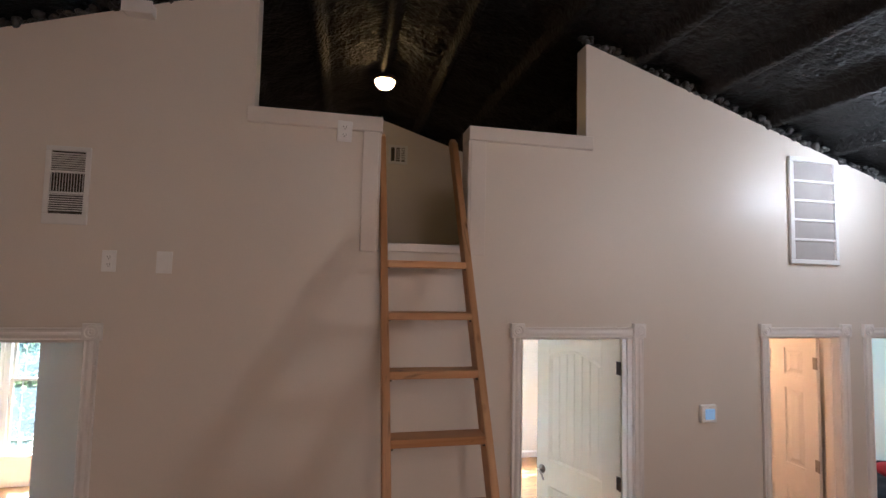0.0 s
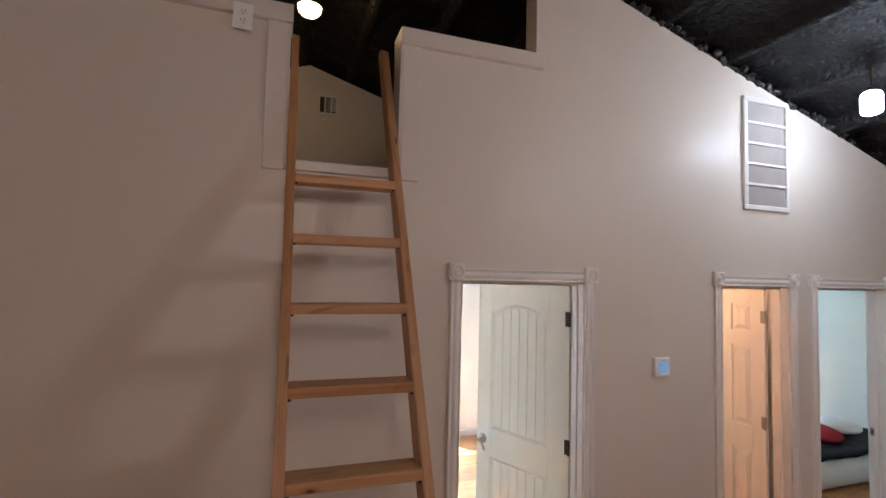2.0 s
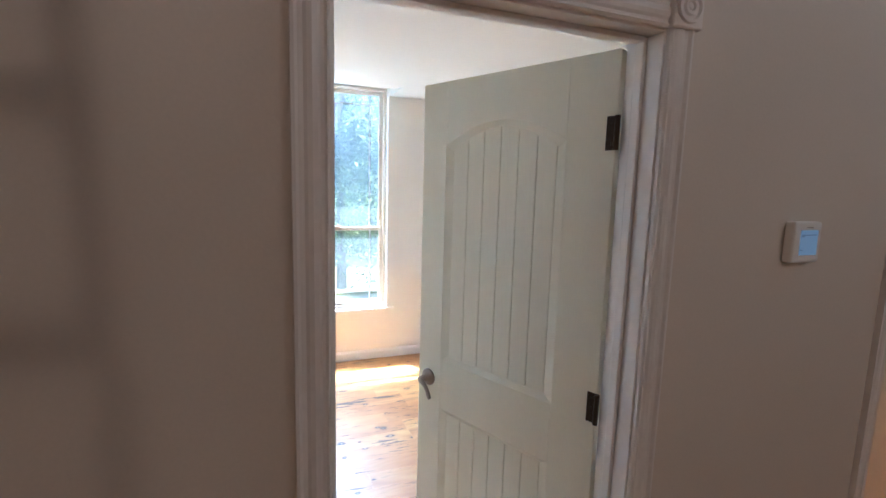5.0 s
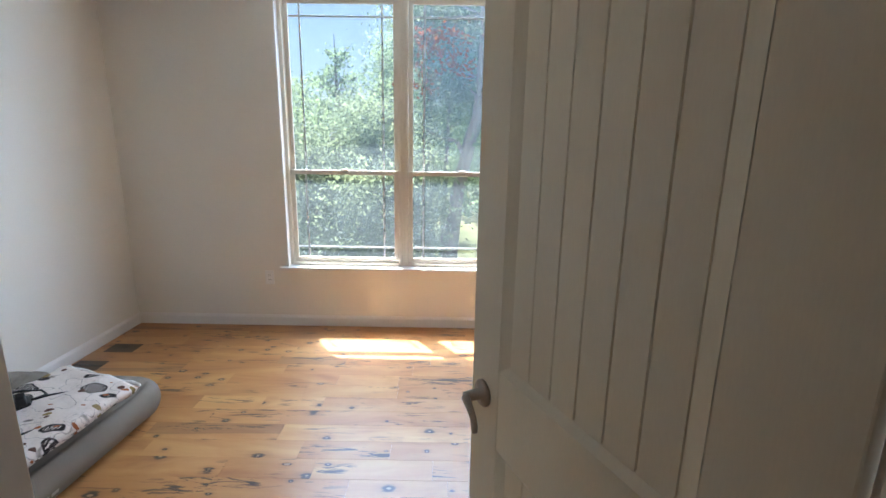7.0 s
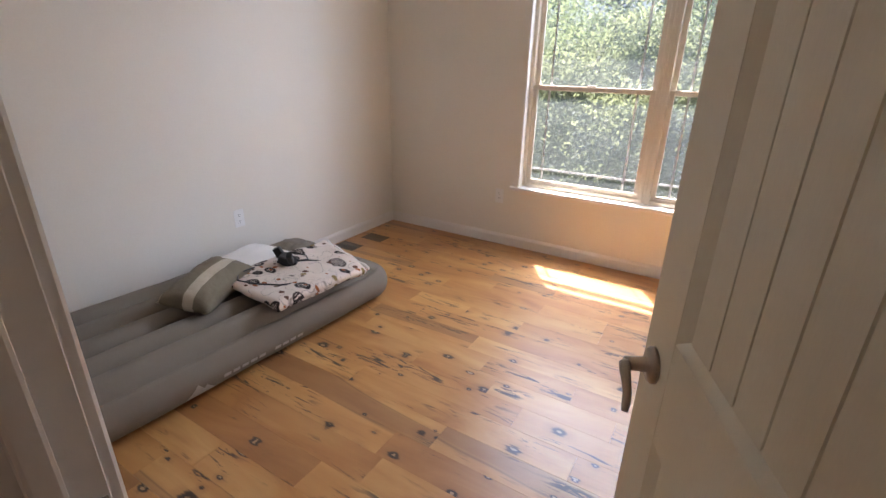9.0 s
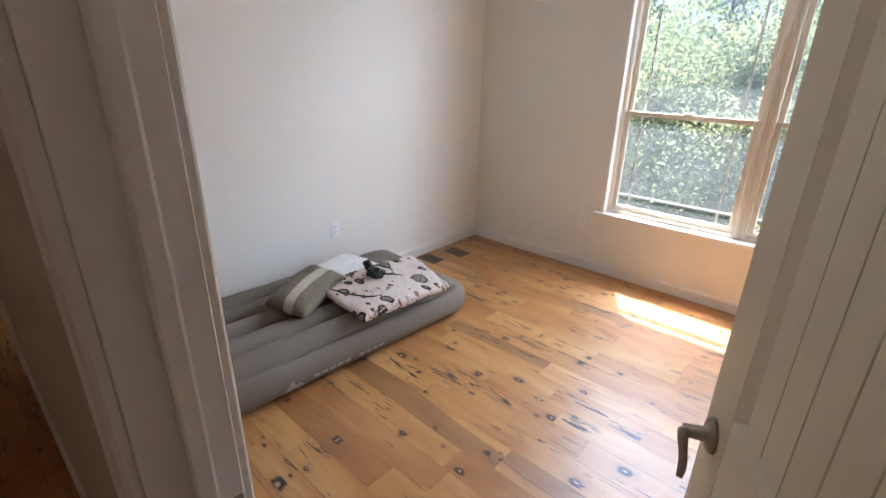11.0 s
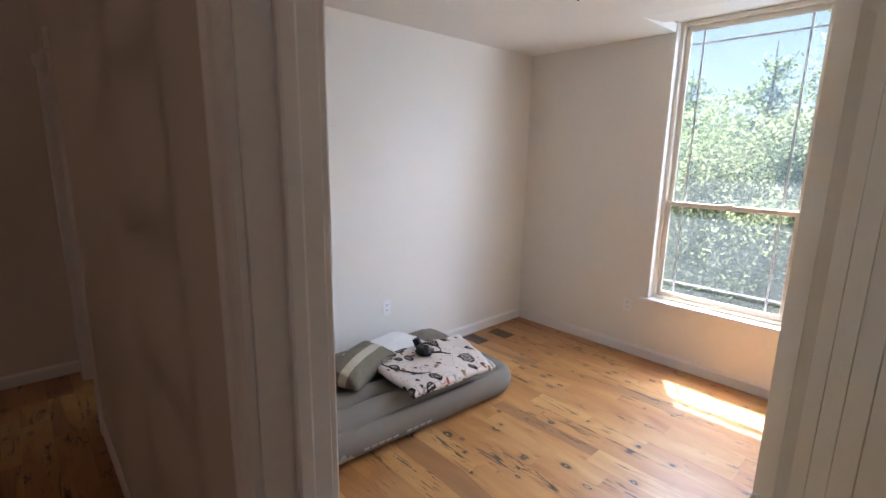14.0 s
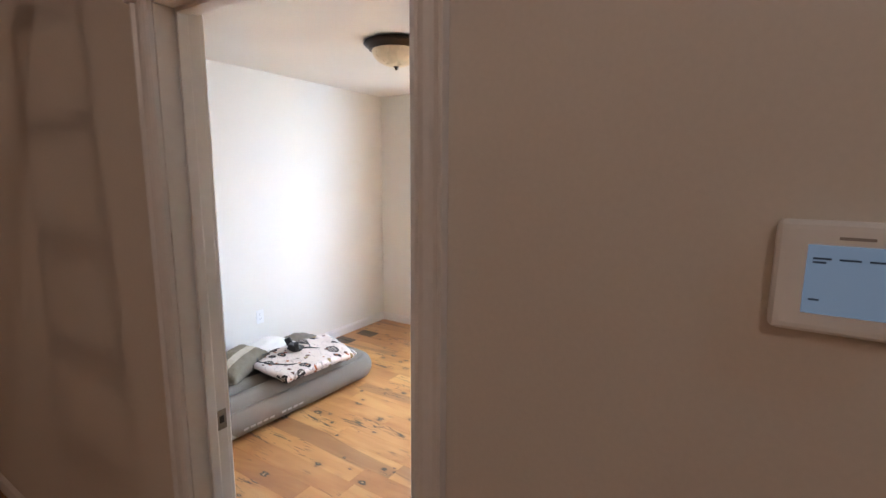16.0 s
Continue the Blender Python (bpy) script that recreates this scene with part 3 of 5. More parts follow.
for k in range(520):
    x = -3.3 + 6.6 * k / 520 + random.uniform(-0.01, 0.01)
    if -1.66 < x < 0.40:
        continue
    r = random.uniform(0.012, 0.030)
    vs = bmesh.ops.create_icosphere(bm, subdivisions=2, radius=r)["verts"]
    sx, sy, sz = random.uniform(0.7, 1.3), random.uniform(0.7, 1.2), random.uniform(0.6, 1.1)
    c = Vector((x, random.uniform(0.0, 0.06), roof_z(x) + random.uniform(0.0, 0.06)))
    for v in vs:
        d = 1 + 0.3 * noise.noise(v.co * 60 + c * 9)
        v.co = Vector((v.co.x * sx, v.co.y * sy, v.co.z * sz)) * d + c
FOAMB = surface("foam_bead", (0.055, 0.055, 0.052), 0.45, 0.7, 30.0, 90, 0.5, depth=0.01)
tagged(link("foam_bead", bm, FOAMB, smooth=True), "lumpy black and grey foam bead along the wall top", "foam", kind="stuff")


# ---- trim ----
def casing_bar(length, width=0.067):
    """A moulded casing along z, its face towards -y, inner edge at x = 0."""
    prof = [(0, 0), (0, -0.011), (0.006, -0.016), (0.012, -0.011), (0.020, -0.0105), (0.028, -0.015), (0.040, -0.0175), (0.052, -0.015), (0.060, -0.0105), (0.072, -0.012), (0.080, -0.019), (0.088, -0.019), (0.088, 0)]
    prof = [(x * width / 0.088, y) for x, y in prof]
    return prism(bmesh.new(), prof, 2, 0, length)


def rosette():
    bm = one_box((-0.046, -0.026, -0.046), (0.046, 0, 0.046), 0.003)
    ring = lathe([(0.038, 0.0), (0.036, 0.007), (0.031, 0.007), (0.027, 0.001), (0.021, 0.001), (0.018, 0.007), (0.012, 0.007), (0.009, 0.002), (0.005, 0.005), (0, 0.006)], 24)
    turned(ring, Matrix.Translation((0, -0.026, 0)) @ Matrix.Rotation(radians(90), 4, "X"))
    me = bpy.data.meshes.new("tmp")
    ring.to_mesh(me)
    ring.free()
    bm.from_mesh(me)
    bpy.data.meshes.remove(me)
    return bm


def door_frame(name, x0, x1, head, label, latch_left=True, both=True):
    d = thing(name, label, "door frame", kind="structure")
    lo = 0.006
    for sx, base in ((-1, x0 - lo), (1, x1 + lo)):
        for side in ((1, -1) if both else (1,)):
            bm = casing_bar(head + lo)
            m = Matrix.Diagonal((sx, side, 1, 1))
            turned(bm, Matrix.Translation((base, 0 if side > 0 else T, 0)) @ m)
            part("casing", bm, TRIM, d)
        bm = rosette()
        turned(bm, Matrix.Translation((base + sx * 0.038, 0, head + lo + 0.046)))
        part("rosette_block", bm, TRIM, d, "square corner block with turned rings", smooth=False)
        bm = one_box((x0 - 0.02, 0.0005, 0), (x0, T - 0.0005, head), 0.0015) if sx < 0 else one_box((x1, 0.0005, 0), (x1 + 0.02, T - 0.0005, head), 0.0015)
        part("jamb", bm, TRIM, d)
        sa, sb = 0.050, 0.080
        bm = one_box((x0 + 0.0002, sa, 0), (x0 + 0.012, sb, head - 0.0005), 0.005, 2) if sx < 0 else one_box((x1 - 0.012, sa, 0), (x1 - 0.0002, sb, head - 0.0005), 0.005, 2)
        part("stop", bm, TRIM, d)
    for side in ((1, -1) if both else (1,)):
        bm = casing_bar(x1 - x0 + 2 * lo - 0.016)
        m = Matrix.Translation((x0 - lo + 0.008, 0 if side > 0 else T, head + lo)) @ Matrix.Diagonal((1, side, 1, 1)) @ Matrix(((0, 0, 1, 0), (0, 1, 0, 0), (1, 0, 0, 0), (0, 0, 0, 1)))
        turned(bm, m)
        part("head_casing", bm, TRIM, d)
    part("head_jamb", one_box((x0 - 0.02, 0.0005, head + 0.0003), (x1 + 0.02, T - 0.0005, head + 0.02), 0.001), TRIM, d)
    part("head_stop", one_box((x0 + 0.0125, 0.047, head - 0.012), (x1 - 0.0125, 0.079, head), 0.002), TRIM, d)
    return d


# the jambs sit in openings cut 20 mm wider than the clear width
f1 = door_frame("door_1", 0.0, W, HEAD, "white moulded door casing with corner rosettes round the bedroom door")
f2 = door_frame("door_2", -3.22, -2.455, 2.03, "white moulded door casing round the small room's doorway")
f3 = door_frame("door_3", 1.855, 2.475, HEAD, "white moulded door casing round the bathroom door")
f4 = door_frame("door_4", 2.77, 3.53, HEAD, "white moulded door casing round the spare room doorway")
sp = part("strike_plate", one_box((-0.0005, 0.083, 0.885), (0.0022, 0.112, 0.945), 0.0006), NICKEL, f1, "brushed metal strike plate")
part("latch_hole", one_box((0.0, 0.090, 0.905), (0.0028, 0.104, 0.927), 0.0004), HOLE_SHADE, sp)


sp = part("strike_plate", one_box((3.5278, 0.083, 0.885), (3.5305, 0.112, 0.945), 0.0006), NICKEL, f4, "brushed metal strike plate")
part("latch_hole", one_box((3.5272, 0.090, 0.905), (3.53, 0.104, 0.927), 0.0004), HOLE_SHADE, sp)


def baseboard(name, x0, y0, x1, y1, nx, ny):
    """A board from one floor point to another, its face towards (nx, ny)."""
    length = math.hypot(x1 - x0, y1 - y0)
    prof = [(0, 0), (0.013, 0), (0.013, 0.066), (0.010, 0.074), (0.006, 0.080), (0.004, 0.086), (0, 0.088)]
    bm = prism(bmesh.new(), [(p[1], p[0]) for p in prof], 0, 0, length)
    bmesh.ops.transform(bm, matrix=Matrix(((1, 0, 0, 0), (0, 0, 1, 0), (0, 1, 0, 0), (0, 0, 0, 1))), verts=bm.verts)
    u = Vector(((x1 - x0) / length, (y1 - y0) / length, 0))
    m = Matrix(((u.x, nx, 0, x0), (u.y, ny, 0, y0), (0, 0, 1, 0.001), (0, 0, 0, 1)))
    turned(bm, m)
    structure(name, bm, TRIM, "white moulded baseboard along the wall", "baseboard")


baseboard("baseboard_side", XL, T, XL, YW, 1, 0)
baseboard("baseboard_window", XL + 0.014, YW, 1.735, YW, 0, -1)
baseboard("baseboard_hall", -2.38, 0, -0.075, 0, 0, -1)
baseboard("baseboard_hall_right", W + 0.075, 0, 1.778, 0, 0, -1)
baseboard("baseboard_end", -3.42, -5.7, -3.42, -0.001, 1, 0)

# trim of the loft opening
lt = thing("loft_trim", "white boards capping and edging the loft half walls", "trim", kind="structure")
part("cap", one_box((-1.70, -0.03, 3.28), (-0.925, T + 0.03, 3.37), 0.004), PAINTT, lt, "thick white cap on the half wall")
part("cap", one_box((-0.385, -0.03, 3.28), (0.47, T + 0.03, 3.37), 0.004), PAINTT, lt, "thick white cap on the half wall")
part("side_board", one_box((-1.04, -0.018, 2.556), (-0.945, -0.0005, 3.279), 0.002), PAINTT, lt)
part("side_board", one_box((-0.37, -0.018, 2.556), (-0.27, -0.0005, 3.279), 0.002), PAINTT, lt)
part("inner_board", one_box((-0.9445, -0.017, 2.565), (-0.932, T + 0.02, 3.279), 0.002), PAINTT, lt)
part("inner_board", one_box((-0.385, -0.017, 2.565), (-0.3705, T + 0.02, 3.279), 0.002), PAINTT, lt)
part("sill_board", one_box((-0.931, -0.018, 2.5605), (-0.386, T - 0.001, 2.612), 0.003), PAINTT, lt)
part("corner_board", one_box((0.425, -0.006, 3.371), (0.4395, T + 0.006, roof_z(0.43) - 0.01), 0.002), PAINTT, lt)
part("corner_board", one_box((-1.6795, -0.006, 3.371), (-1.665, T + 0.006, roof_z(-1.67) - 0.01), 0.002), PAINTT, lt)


# ---- doors ----
def lever(parent, y, s):
    """Lever handle on a face at y, sticking out towards s."""
    rose = lathe([(0.0, 0.0), (0.033, 0.0), (0.033, 0.006), (0.028, 0.011), (0.014, 0.013), (0.012, 0.05), (0.0, 0.052)], 24)
    turned(rose, Matrix.Translation((-0.697, y, 0.91)) @ Matrix.Rotation(radians(90 if s < 0 else -90), 4, "X"))
    r = part("handle_rose", rose, NICKEL, parent, "worn nickel rose", smooth=True)
    bm = bmesh.new()
    pts = [(-0.697, y + s * 0.043, 0.91), (-0.690, y + s * 0.051, 0.911), (-0.676, y + s * 0.053, 0.907), (-0.663, y + s * 0.052, 0.896), (-0.653, y + s * 0.050, 0.880), (-0.645, y + s * 0.051, 0.864), (-0.634, y + s * 0.055, 0.856)]
    tube(bm, pts, [0.010, 0.0105, 0.0095, 0.008, 0.0075, 0.008, 0.006], 10)
    part("lever", bm, NICKEL, r, "curved nickel lever", smooth=True)


def hinge(parent, x, y, z, mat):
    bm = bmesh.new()
    tube(bm, [(x, y, z - 0.045), (x, y, z + 0.045)], 0.0075, 10)
    box(bm, (x - 0.032, y + 0.004, z - 0.045), (x - 0.002, y + 0.0065, z + 0.045), 0.0008)
    for k in (-0.028, 0.0, 0.028):
        tube(bm, [(x - 0.018, y + 0.004, z + k), (x - 0.018, y + 0.0022, z + k)], 0.004, 8)
    part("hinge", bm, mat, parent, "dark bronze butt hinge")


def plank_door(m, label):
    """A two-panel plank door with an arched upper panel, hinge edge at x = 0."""
    d = thing("panel_door", label, "door", m)
    w, h, th = 0.756, 2.025, 0.035
    z0, z1, z2, z3 = 0.20, 0.80, 0.995, 1.80
    a, b = -0.632, -0.148
    part("hinge_stile", one_box((b, 0, 0.008), (0, th, h), 0.002), DOOR, d)
    part("lock_stile", one_box((-w, 0, 0.008), (a, th, h), 0.002), DOOR, d)
    part("bottom_rail", one_box((a, 0.0002, 0.008), (b, th - 0.0002, z0), 0.0005), DOOR, d)
    part("lock_rail", one_box((a, 0.0002, z1), (b, th - 0.0002, z2), 0.0005), DOOR, d)
    arc = [(b, h - 0.0002), (a, h - 0.0002)]
    n = 16
    arch = lambda u: z3 + 0.075 * (1 - (2 * u - 1) ** 2)
    arc += [(a + (b - a) * k / n, arch(k / n)) for k in range(n + 1)]
    part("top_rail", prism(bmesh.new(), arc, 1, 0.0002, th - 0.0002), DOOR, d)
    k = 6
    pa, pb = a + 0.026, b - 0.034
    pw = (pb - pa) / k
    for i in range(k):
        x0, x1 = pa + i * pw, pa + (i + 1) * pw
        u0, u1 = (x0 - a) / (b - a), (x1 - a) / (b - a)
        for name, lo, hi in (("plank", z2, None), ("lower_plank", z0, z1)):
            bm = bmesh.new()
            e = 0.0022
            prof = [(x0 + 0.0008, 0.0155), (x0 + 0.0008, 0.0135), (x0 + e, 0.0105), (x1 - e, 0.0105), (x1 - 0.0008, 0.0135), (x1 - 0.0008, 0.0155),
                    (x1 - 0.0008, 0.0195), (x1 - 0.0008, th - 0.0135), (x1 - e, th - 0.0105), (x0 + e, th - 0.0105), (x0 + 0.0008, th - 0.0135), (x0 + 0.0008, 0.0195)]
            top = arch((u0 + u1) / 2) + 0.012 if hi is None else hi
            prism(bm, prof, 2, lo, top)
            part(name, bm, DOOR, d)
    # sloped sticking round the panels
    def stick(pts, closed=True):
        bm = bmesh.new()
        for face in (0, 1):
            y_out, y_in = (0.0005, 0.0130) if face == 0 else (th - 0.0005, th - 0.0130)
            cx = sum(p[0] for p in pts) / len(pts)
            cz = sum(p[1] for p in pts) / len(pts)
            outer = [bm.verts.new((p[0], y_out, p[1])) for p in pts]
            inner = [bm.verts.new((p[0] + (0.028 if p[0] < cx - 0.02 else -0.036 if p[0] > cx + 0.02 else 0), y_in, p[1] + (0.022 if p[1] < cz else -0.022))) for p in pts]
            for q in range(len(pts)):
                r2 = (q + 1) % len(pts)
                bm.faces.new((outer[q], outer[r2], inner[r2], inner[q]))
        return bm
    up = [(a, z2), (b, z2)] + [(a + (b - a) * (n - j) / n, arch((n - j) / n)) for j in range(n + 1)]
    part("panel_moulding", stick(up), DOOR, d, "moulding round the arched panel")
    part("panel_moulding", stick([(a, z0), (b, z0), (b, z1), (a, z1)]), DOOR, d, "moulding round the lower panel")
    for z in (0.25, 1.035, 1.81):
        hinge(d, 0.004, -0.007, z, BRONZE)
    lever(d, 0, -1)
    lever(d, th, 1)
    part("latch", one_box((-w - 0.0015, 0.006, 0.89), (-w + 0.002, 0.029, 0.95), 0.0005), NICKEL, d)
    return d


# the leaf is hung on the jamb's room-side edge and stands open into the bedroom
plank_door(pose(W - 0.006, T + 0.012, 0.003, 0, 0, -DOOR_OPEN) @ Matrix.Translation((0, -0.004, 0)), "open cream plank door with an arched panel and lever handle")


def six_panel(m, w, label, deep=False):
    d = thing("six_panel_door", label, "door", m)
    h, th, st = 2.025, 0.035, 0.10 if w < 0.7 else 0.115
    rows = [(0.21, 0.80), (0.98, 1.58), (1.69, 1.90)]
    mid = 0.095
    part("stile", one_box((-st, 0, 0.008), (0, th, h), 0.002), DOORW, d)
    part("stile", one_box((-w, 0, 0.008), (-w + st, th, h), 0.002), DOORW, d)
    part("mullion", one_box((-w / 2 - mid / 2, 0.0002, 0.21), (-w / 2 + mid / 2, th - 0.0002, 1.90)), DOORW, d)
    zs = [0.008, 0.21, 0.80, 0.98, 1.58, 1.69, 1.90, h]
    for i in range(0, 8, 2):
        part("rail", one_box((-w + st, 0.0004, zs[i]), (-st, th - 0.0004, zs[i + 1])), DOORW, d)
    for z0, z1 in rows:
        for x0, x1 in ((-w + st, -w / 2 - mid / 2), (-w / 2 + mid / 2, -st)):
            bm = one_box((x0, 0.011, z0), (x1, th - 0.011, z1))
            g = 0.018
            for s, y in ((1, 0.0025), (-1, th - 0.0025)):
                yb = 0.011 if s > 0 else th - 0.011
                lo = [bm.verts.new(c) for c in ((x0 + g, yb, z0 + g), (x1 - g, yb, z0 + g), (x1 - g, yb, z1 - g), (x0 + g, yb, z1 - g))]
                k = g + 0.03
                hi = [bm.verts.new(c) for c in ((x0 + k, y, z0 + k), (x1 - k, y, z0 + k), (x1 - k, y, z1 - k), (x0 + k, y, z1 - k))]
                bm.faces.new(hi)
                for q in range(4):
                    bm.faces.new((lo[q], lo[(q + 1) % 4], hi[(q + 1) % 4], hi[q]))
            part("raised_panel", bm, DOORW, d)
    for z in (0.25, 1.035, 1.81):
        hinge(d, 0.004, -0.007, z, NICKEL)
    return d


six_panel(pose(2.475 - 0.010, T + 0.052, 0.003, 0, 0, -86), 0.61, "white six-panel bathroom door standing wide open")
six_panel(pose(2.77 + 0.004, T + 0.020, 0.003, 0, 0, -90), 0.75, "white six-panel spare room door standing open")


# ---- windows ----
def window_unit(parent, x0, x1, z0, z1, zm, y):
    """One double-hung unit with prairie bars; y is its room-side face."""
    def frame_bars(name, a, b, c, d, t, y0, y1, mat=VINYL):
        f = part(name, one_box((a, y0, c), (a + t, y1, d), 0.003), mat, parent)
        part(name, one_box((b - t, y0, c), (b, y1, d), 0.003), mat, parent)
        part(name, one_box((a + t, y0, c), (b - t, y1, c + t), 0.003), mat, parent)
        part(name, one_box((a + t, y0, d - t), (b - t, y1, d), 0.003), mat, parent)
        return f
    frame_bars("window_frame", x0, x1, z0, z1, 0.028, y, y + 0.075)
    i0, i1, j0, j1 = x0 + 0.03, x1 - 0.03, z0 + 0.03, z1 - 0.03
    lower = (i0, i1, j0, zm + 0.022, y + 0.012, y + 0.034)
    upper = (i0, i1, zm - 0.014, j1, y + 0.038, y + 0.060)
    for k, (a, b, c, d, ya, yb) in enumerate((lower, upper)):
        frame_bars("sash", a, b, c, d, 0.034, ya, yb)
        ym = (ya + yb) / 2
        pane = part("pane", one_box((a + 0.034, ym - 0.002, c + 0.034), (b - 0.034, ym + 0.002, d - 0.034)), GLASS, parent)
        pane.visible_shadow = False
        ins = 0.082
        bars = [((a + 0.034 + ins, c + 0.034), (a + 0.034 + ins, d - 0.034)), ((b - 0.034 - ins, c + 0.034), (b - 0.034 - ins, d - 0.034))]
        zb = c + 0.034 + ins if k == 0 else d - 0.034 - ins
        for (p, q), (r, s) in bars:
            part("glazing_bar", one_box((p - 0.007, ym + 0.003, q), (p + 0.007, ym + 0.009, s), 0.0015), TRIM, parent)
        part("glazing_bar", one_box((a + 0.035, ym + 0.0095, zb - 0.007), (b - 0.035, ym + 0.0145, zb + 0.007), 0.0015), TRIM, parent)
    part("sash_lock", one_box(((x0 + x1) / 2 - 0.03, y + 0.005, zm + 0.0225), ((x0 + x1) / 2 + 0.03, y + 0.03, zm + 0.034), 0.004), VINYL, parent)


w1 = thing("window_1", "tall double window with cream vinyl sashes and thin glazing bars", "window", kind="structure")
window_unit(w1, WX0 + 0.009, 0.040, WZ0 + 0.025, WZ1 - 0.003, 1.235, YW + 0.055)
window_unit(w1, 0.060, WX1 - 0.009, WZ0 + 0.025, WZ1 - 0.003, 1.235, YW + 0.055)
part("mullion", one_box((0.0405, YW + 0.058, WZ0 + 0.03), (0.0595, YW + 0.128, WZ1 - 0.006), 0.002), VINYL, w1)
part("window_sill", one_box((WX0 - 0.06, YW - 0.028, WZ0 - 0.004), (WX1 + 0.06, YW - 0.0005, WZ0 + 0.022), 0.006, 2), TRIM, w1, "white painted sill board")
part("window_sill", one_box((WX0 + 0.001, YW - 0.0005, WZ0 + 0.0005), (WX1 - 0.001, YW + 0.13, WZ0 + 0.022), 0.002), TRIM, w1, "white painted sill board")
w2 = thing("window_2", "double window with white sashes in the small room", "window", kind="structure")
window_unit(w2, -5.459, -4.845, 0.341, WZ1 - 0.003, 1.15, YW + 0.055)
window_unit(w2, -4.805, -3.981, 0.341, WZ1 - 0.003, 1.15, YW + 0.055)
part("mullion", one_box((-4.8445, YW + 0.058, 0.345), (-4.8055, YW + 0.128, WZ1 - 0.006), 0.002), VINYL, w2)
part("window_sill", one_box((-5.47, YW - 0.03, 0.315), (-3.93, YW - 0.0005, 0.35), 0.005), TRIM, w2)
w3 = thing("window_3", "single window with white sashes in the spare room", "window", kind="structure")
window_unit(w3, 4.001, 5.199, WZ0 + 0.025, WZ1 - 0.003, 1.235, YW + 0.055)


# ---- hall things ----
# ladder: rails lean from the floor into the loft opening, the steps flush with their front edge
TAN = 0.515
LA = math.atan(TAN)                                   # lean from upright
FRONT_Y = -0.668 - 1.668 * TAN                        # where the rails' front edge line meets the floor
lad = thing("loft_ladder", "pale knotty pine ladder leaning up to the loft", "ladder", pose(0, FRONT_Y, 0, -math.degrees(LA)))
LEN = 3.385 / math.cos(LA)
RW = 0.100                                            # rail depth
for x, wob in ((-0.929, 1.0), (-0.448, 4.0)):
    bm = bmesh.new()
    prism(bm, [(0.0, 0.0), (RW, RW * TAN), (RW, LEN - 0.004), (0.050, LEN), (0.0, LEN - 0.075)], 0, x, x + 0.038)
    bmesh.ops.subdivide_edges(bm, edges=[e for e in bm.edges if e.calc_length() > 1.0], cuts=24, use_grid_fill=True)
    for v in bm.verts:
        v.co.x += 0.0035 * noise.noise((wob, v.co.z * 1.1, 0))
        v.co.y += 0.0025 * noise.noise((wob + 9, v.co.z * 1.6, 0))
    sharp = [e for e in bm.edges if len(e.link_faces) == 2 and e.calc_face_angle(0) > 0.5]
    bmesh.ops.bevel(bm, geom=sharp, offset=0.005, segments=2, affect="EDGES")
    part("rail", bm, PINE, lad)
back = Matrix.Rotation(LA, 4, "X")
for z in (0.29, 0.565, 0.84, 1.115, 1.39, 1.6535, 1.9295, 2.2045, 2.4805):
    s = z / math.cos(LA)
    bm = one_box((-0.893, 0.0015, -0.0195), (-0.446, 0.113, 0.0195), 0.006, 2)
    turned(bm, Matrix.Translation((0, 0, s)) @ back)
    st = part("step", bm, PINEX, lad)
    # solid black strips paint the shade in the notches under the step's ends
    for x in (-0.886, -0.453):
        bm = one_box((x - 0.007, 0.0025, -0.027), (x + 0.007, 0.012, -0.0198), 0.002)
        turned(bm, Matrix.Translation((0, 0, s)) @ back)
        part("notch_shade", bm, BLACKP, st, "black strip for the shade in the step's notch")


def register(name, x0, x1, z0, z1, label):
    """Supply register with three fields of louvres."""
    g = thing(name, label, "vent")
    y = -0.012
    t = 0.026
    for a, b, c, d in ((x0, x1, z0, z0 + t + 0.03), (x0, x1, z1 - t, z1), (x0, x0 + t, z0 + t + 0.03, z1 - t), (x1 - t, x1, z0 + t + 0.03, z1 - t)):
        part("frame", one_box((a, y, c), (b, -0.0005, d), 0.003), GRILLE, g)
    part("backing", one_box((x0 + t, -0.0025, z0 + t), (x1 - t, -0.0008, z1 - t)), HOLE_SHADE, g)
    za, zb = z0 + t + 0.03, z1 - t
    hgt = (zb - za) / 3
    for k in range(1, 3):
        part("divider", one_box((x0 + t, y + 0.001, za + k * hgt - 0.006), (x1 - t, -0.003, za + k * hgt + 0.006), 0.001), GRILLE, g)
    for k in range(3):
        lo, hi = za + k * hgt + 0.008, za + (k + 1) * hgt - 0.008
        if k == 1:
            n = 12
            for i in range(n):
                x = x0 + t + (x1 - x0 - 2 * t) * (i + 0.5) / n
                part("louvre", prism(bmesh.new(), [(x - 0.004, -0.003), (x - 0.0005, -0.011), (x + 0.0025, -0.011), (x - 0.001, -0.003)], 2, lo, hi), GRILLE, g)
        else:
            n = 8
            for i in range(n):
                z = lo + (hi - lo) * (i + 0.5) / n
                dz = 0.004 if k == 2 else -0.004
                part("louvre", prism(bmesh.new(), [(-0.003, z - dz), (-0.011, z), (-0.011, z + 0.003), (-0.003, z - dz + 0.003)], 0, x0 + t, x1 - t), GRILLE, g)
    return g


register("wall_register", -2.688, -2.475, 2.645, 3.063, "white metal supply register high on the hall wall")

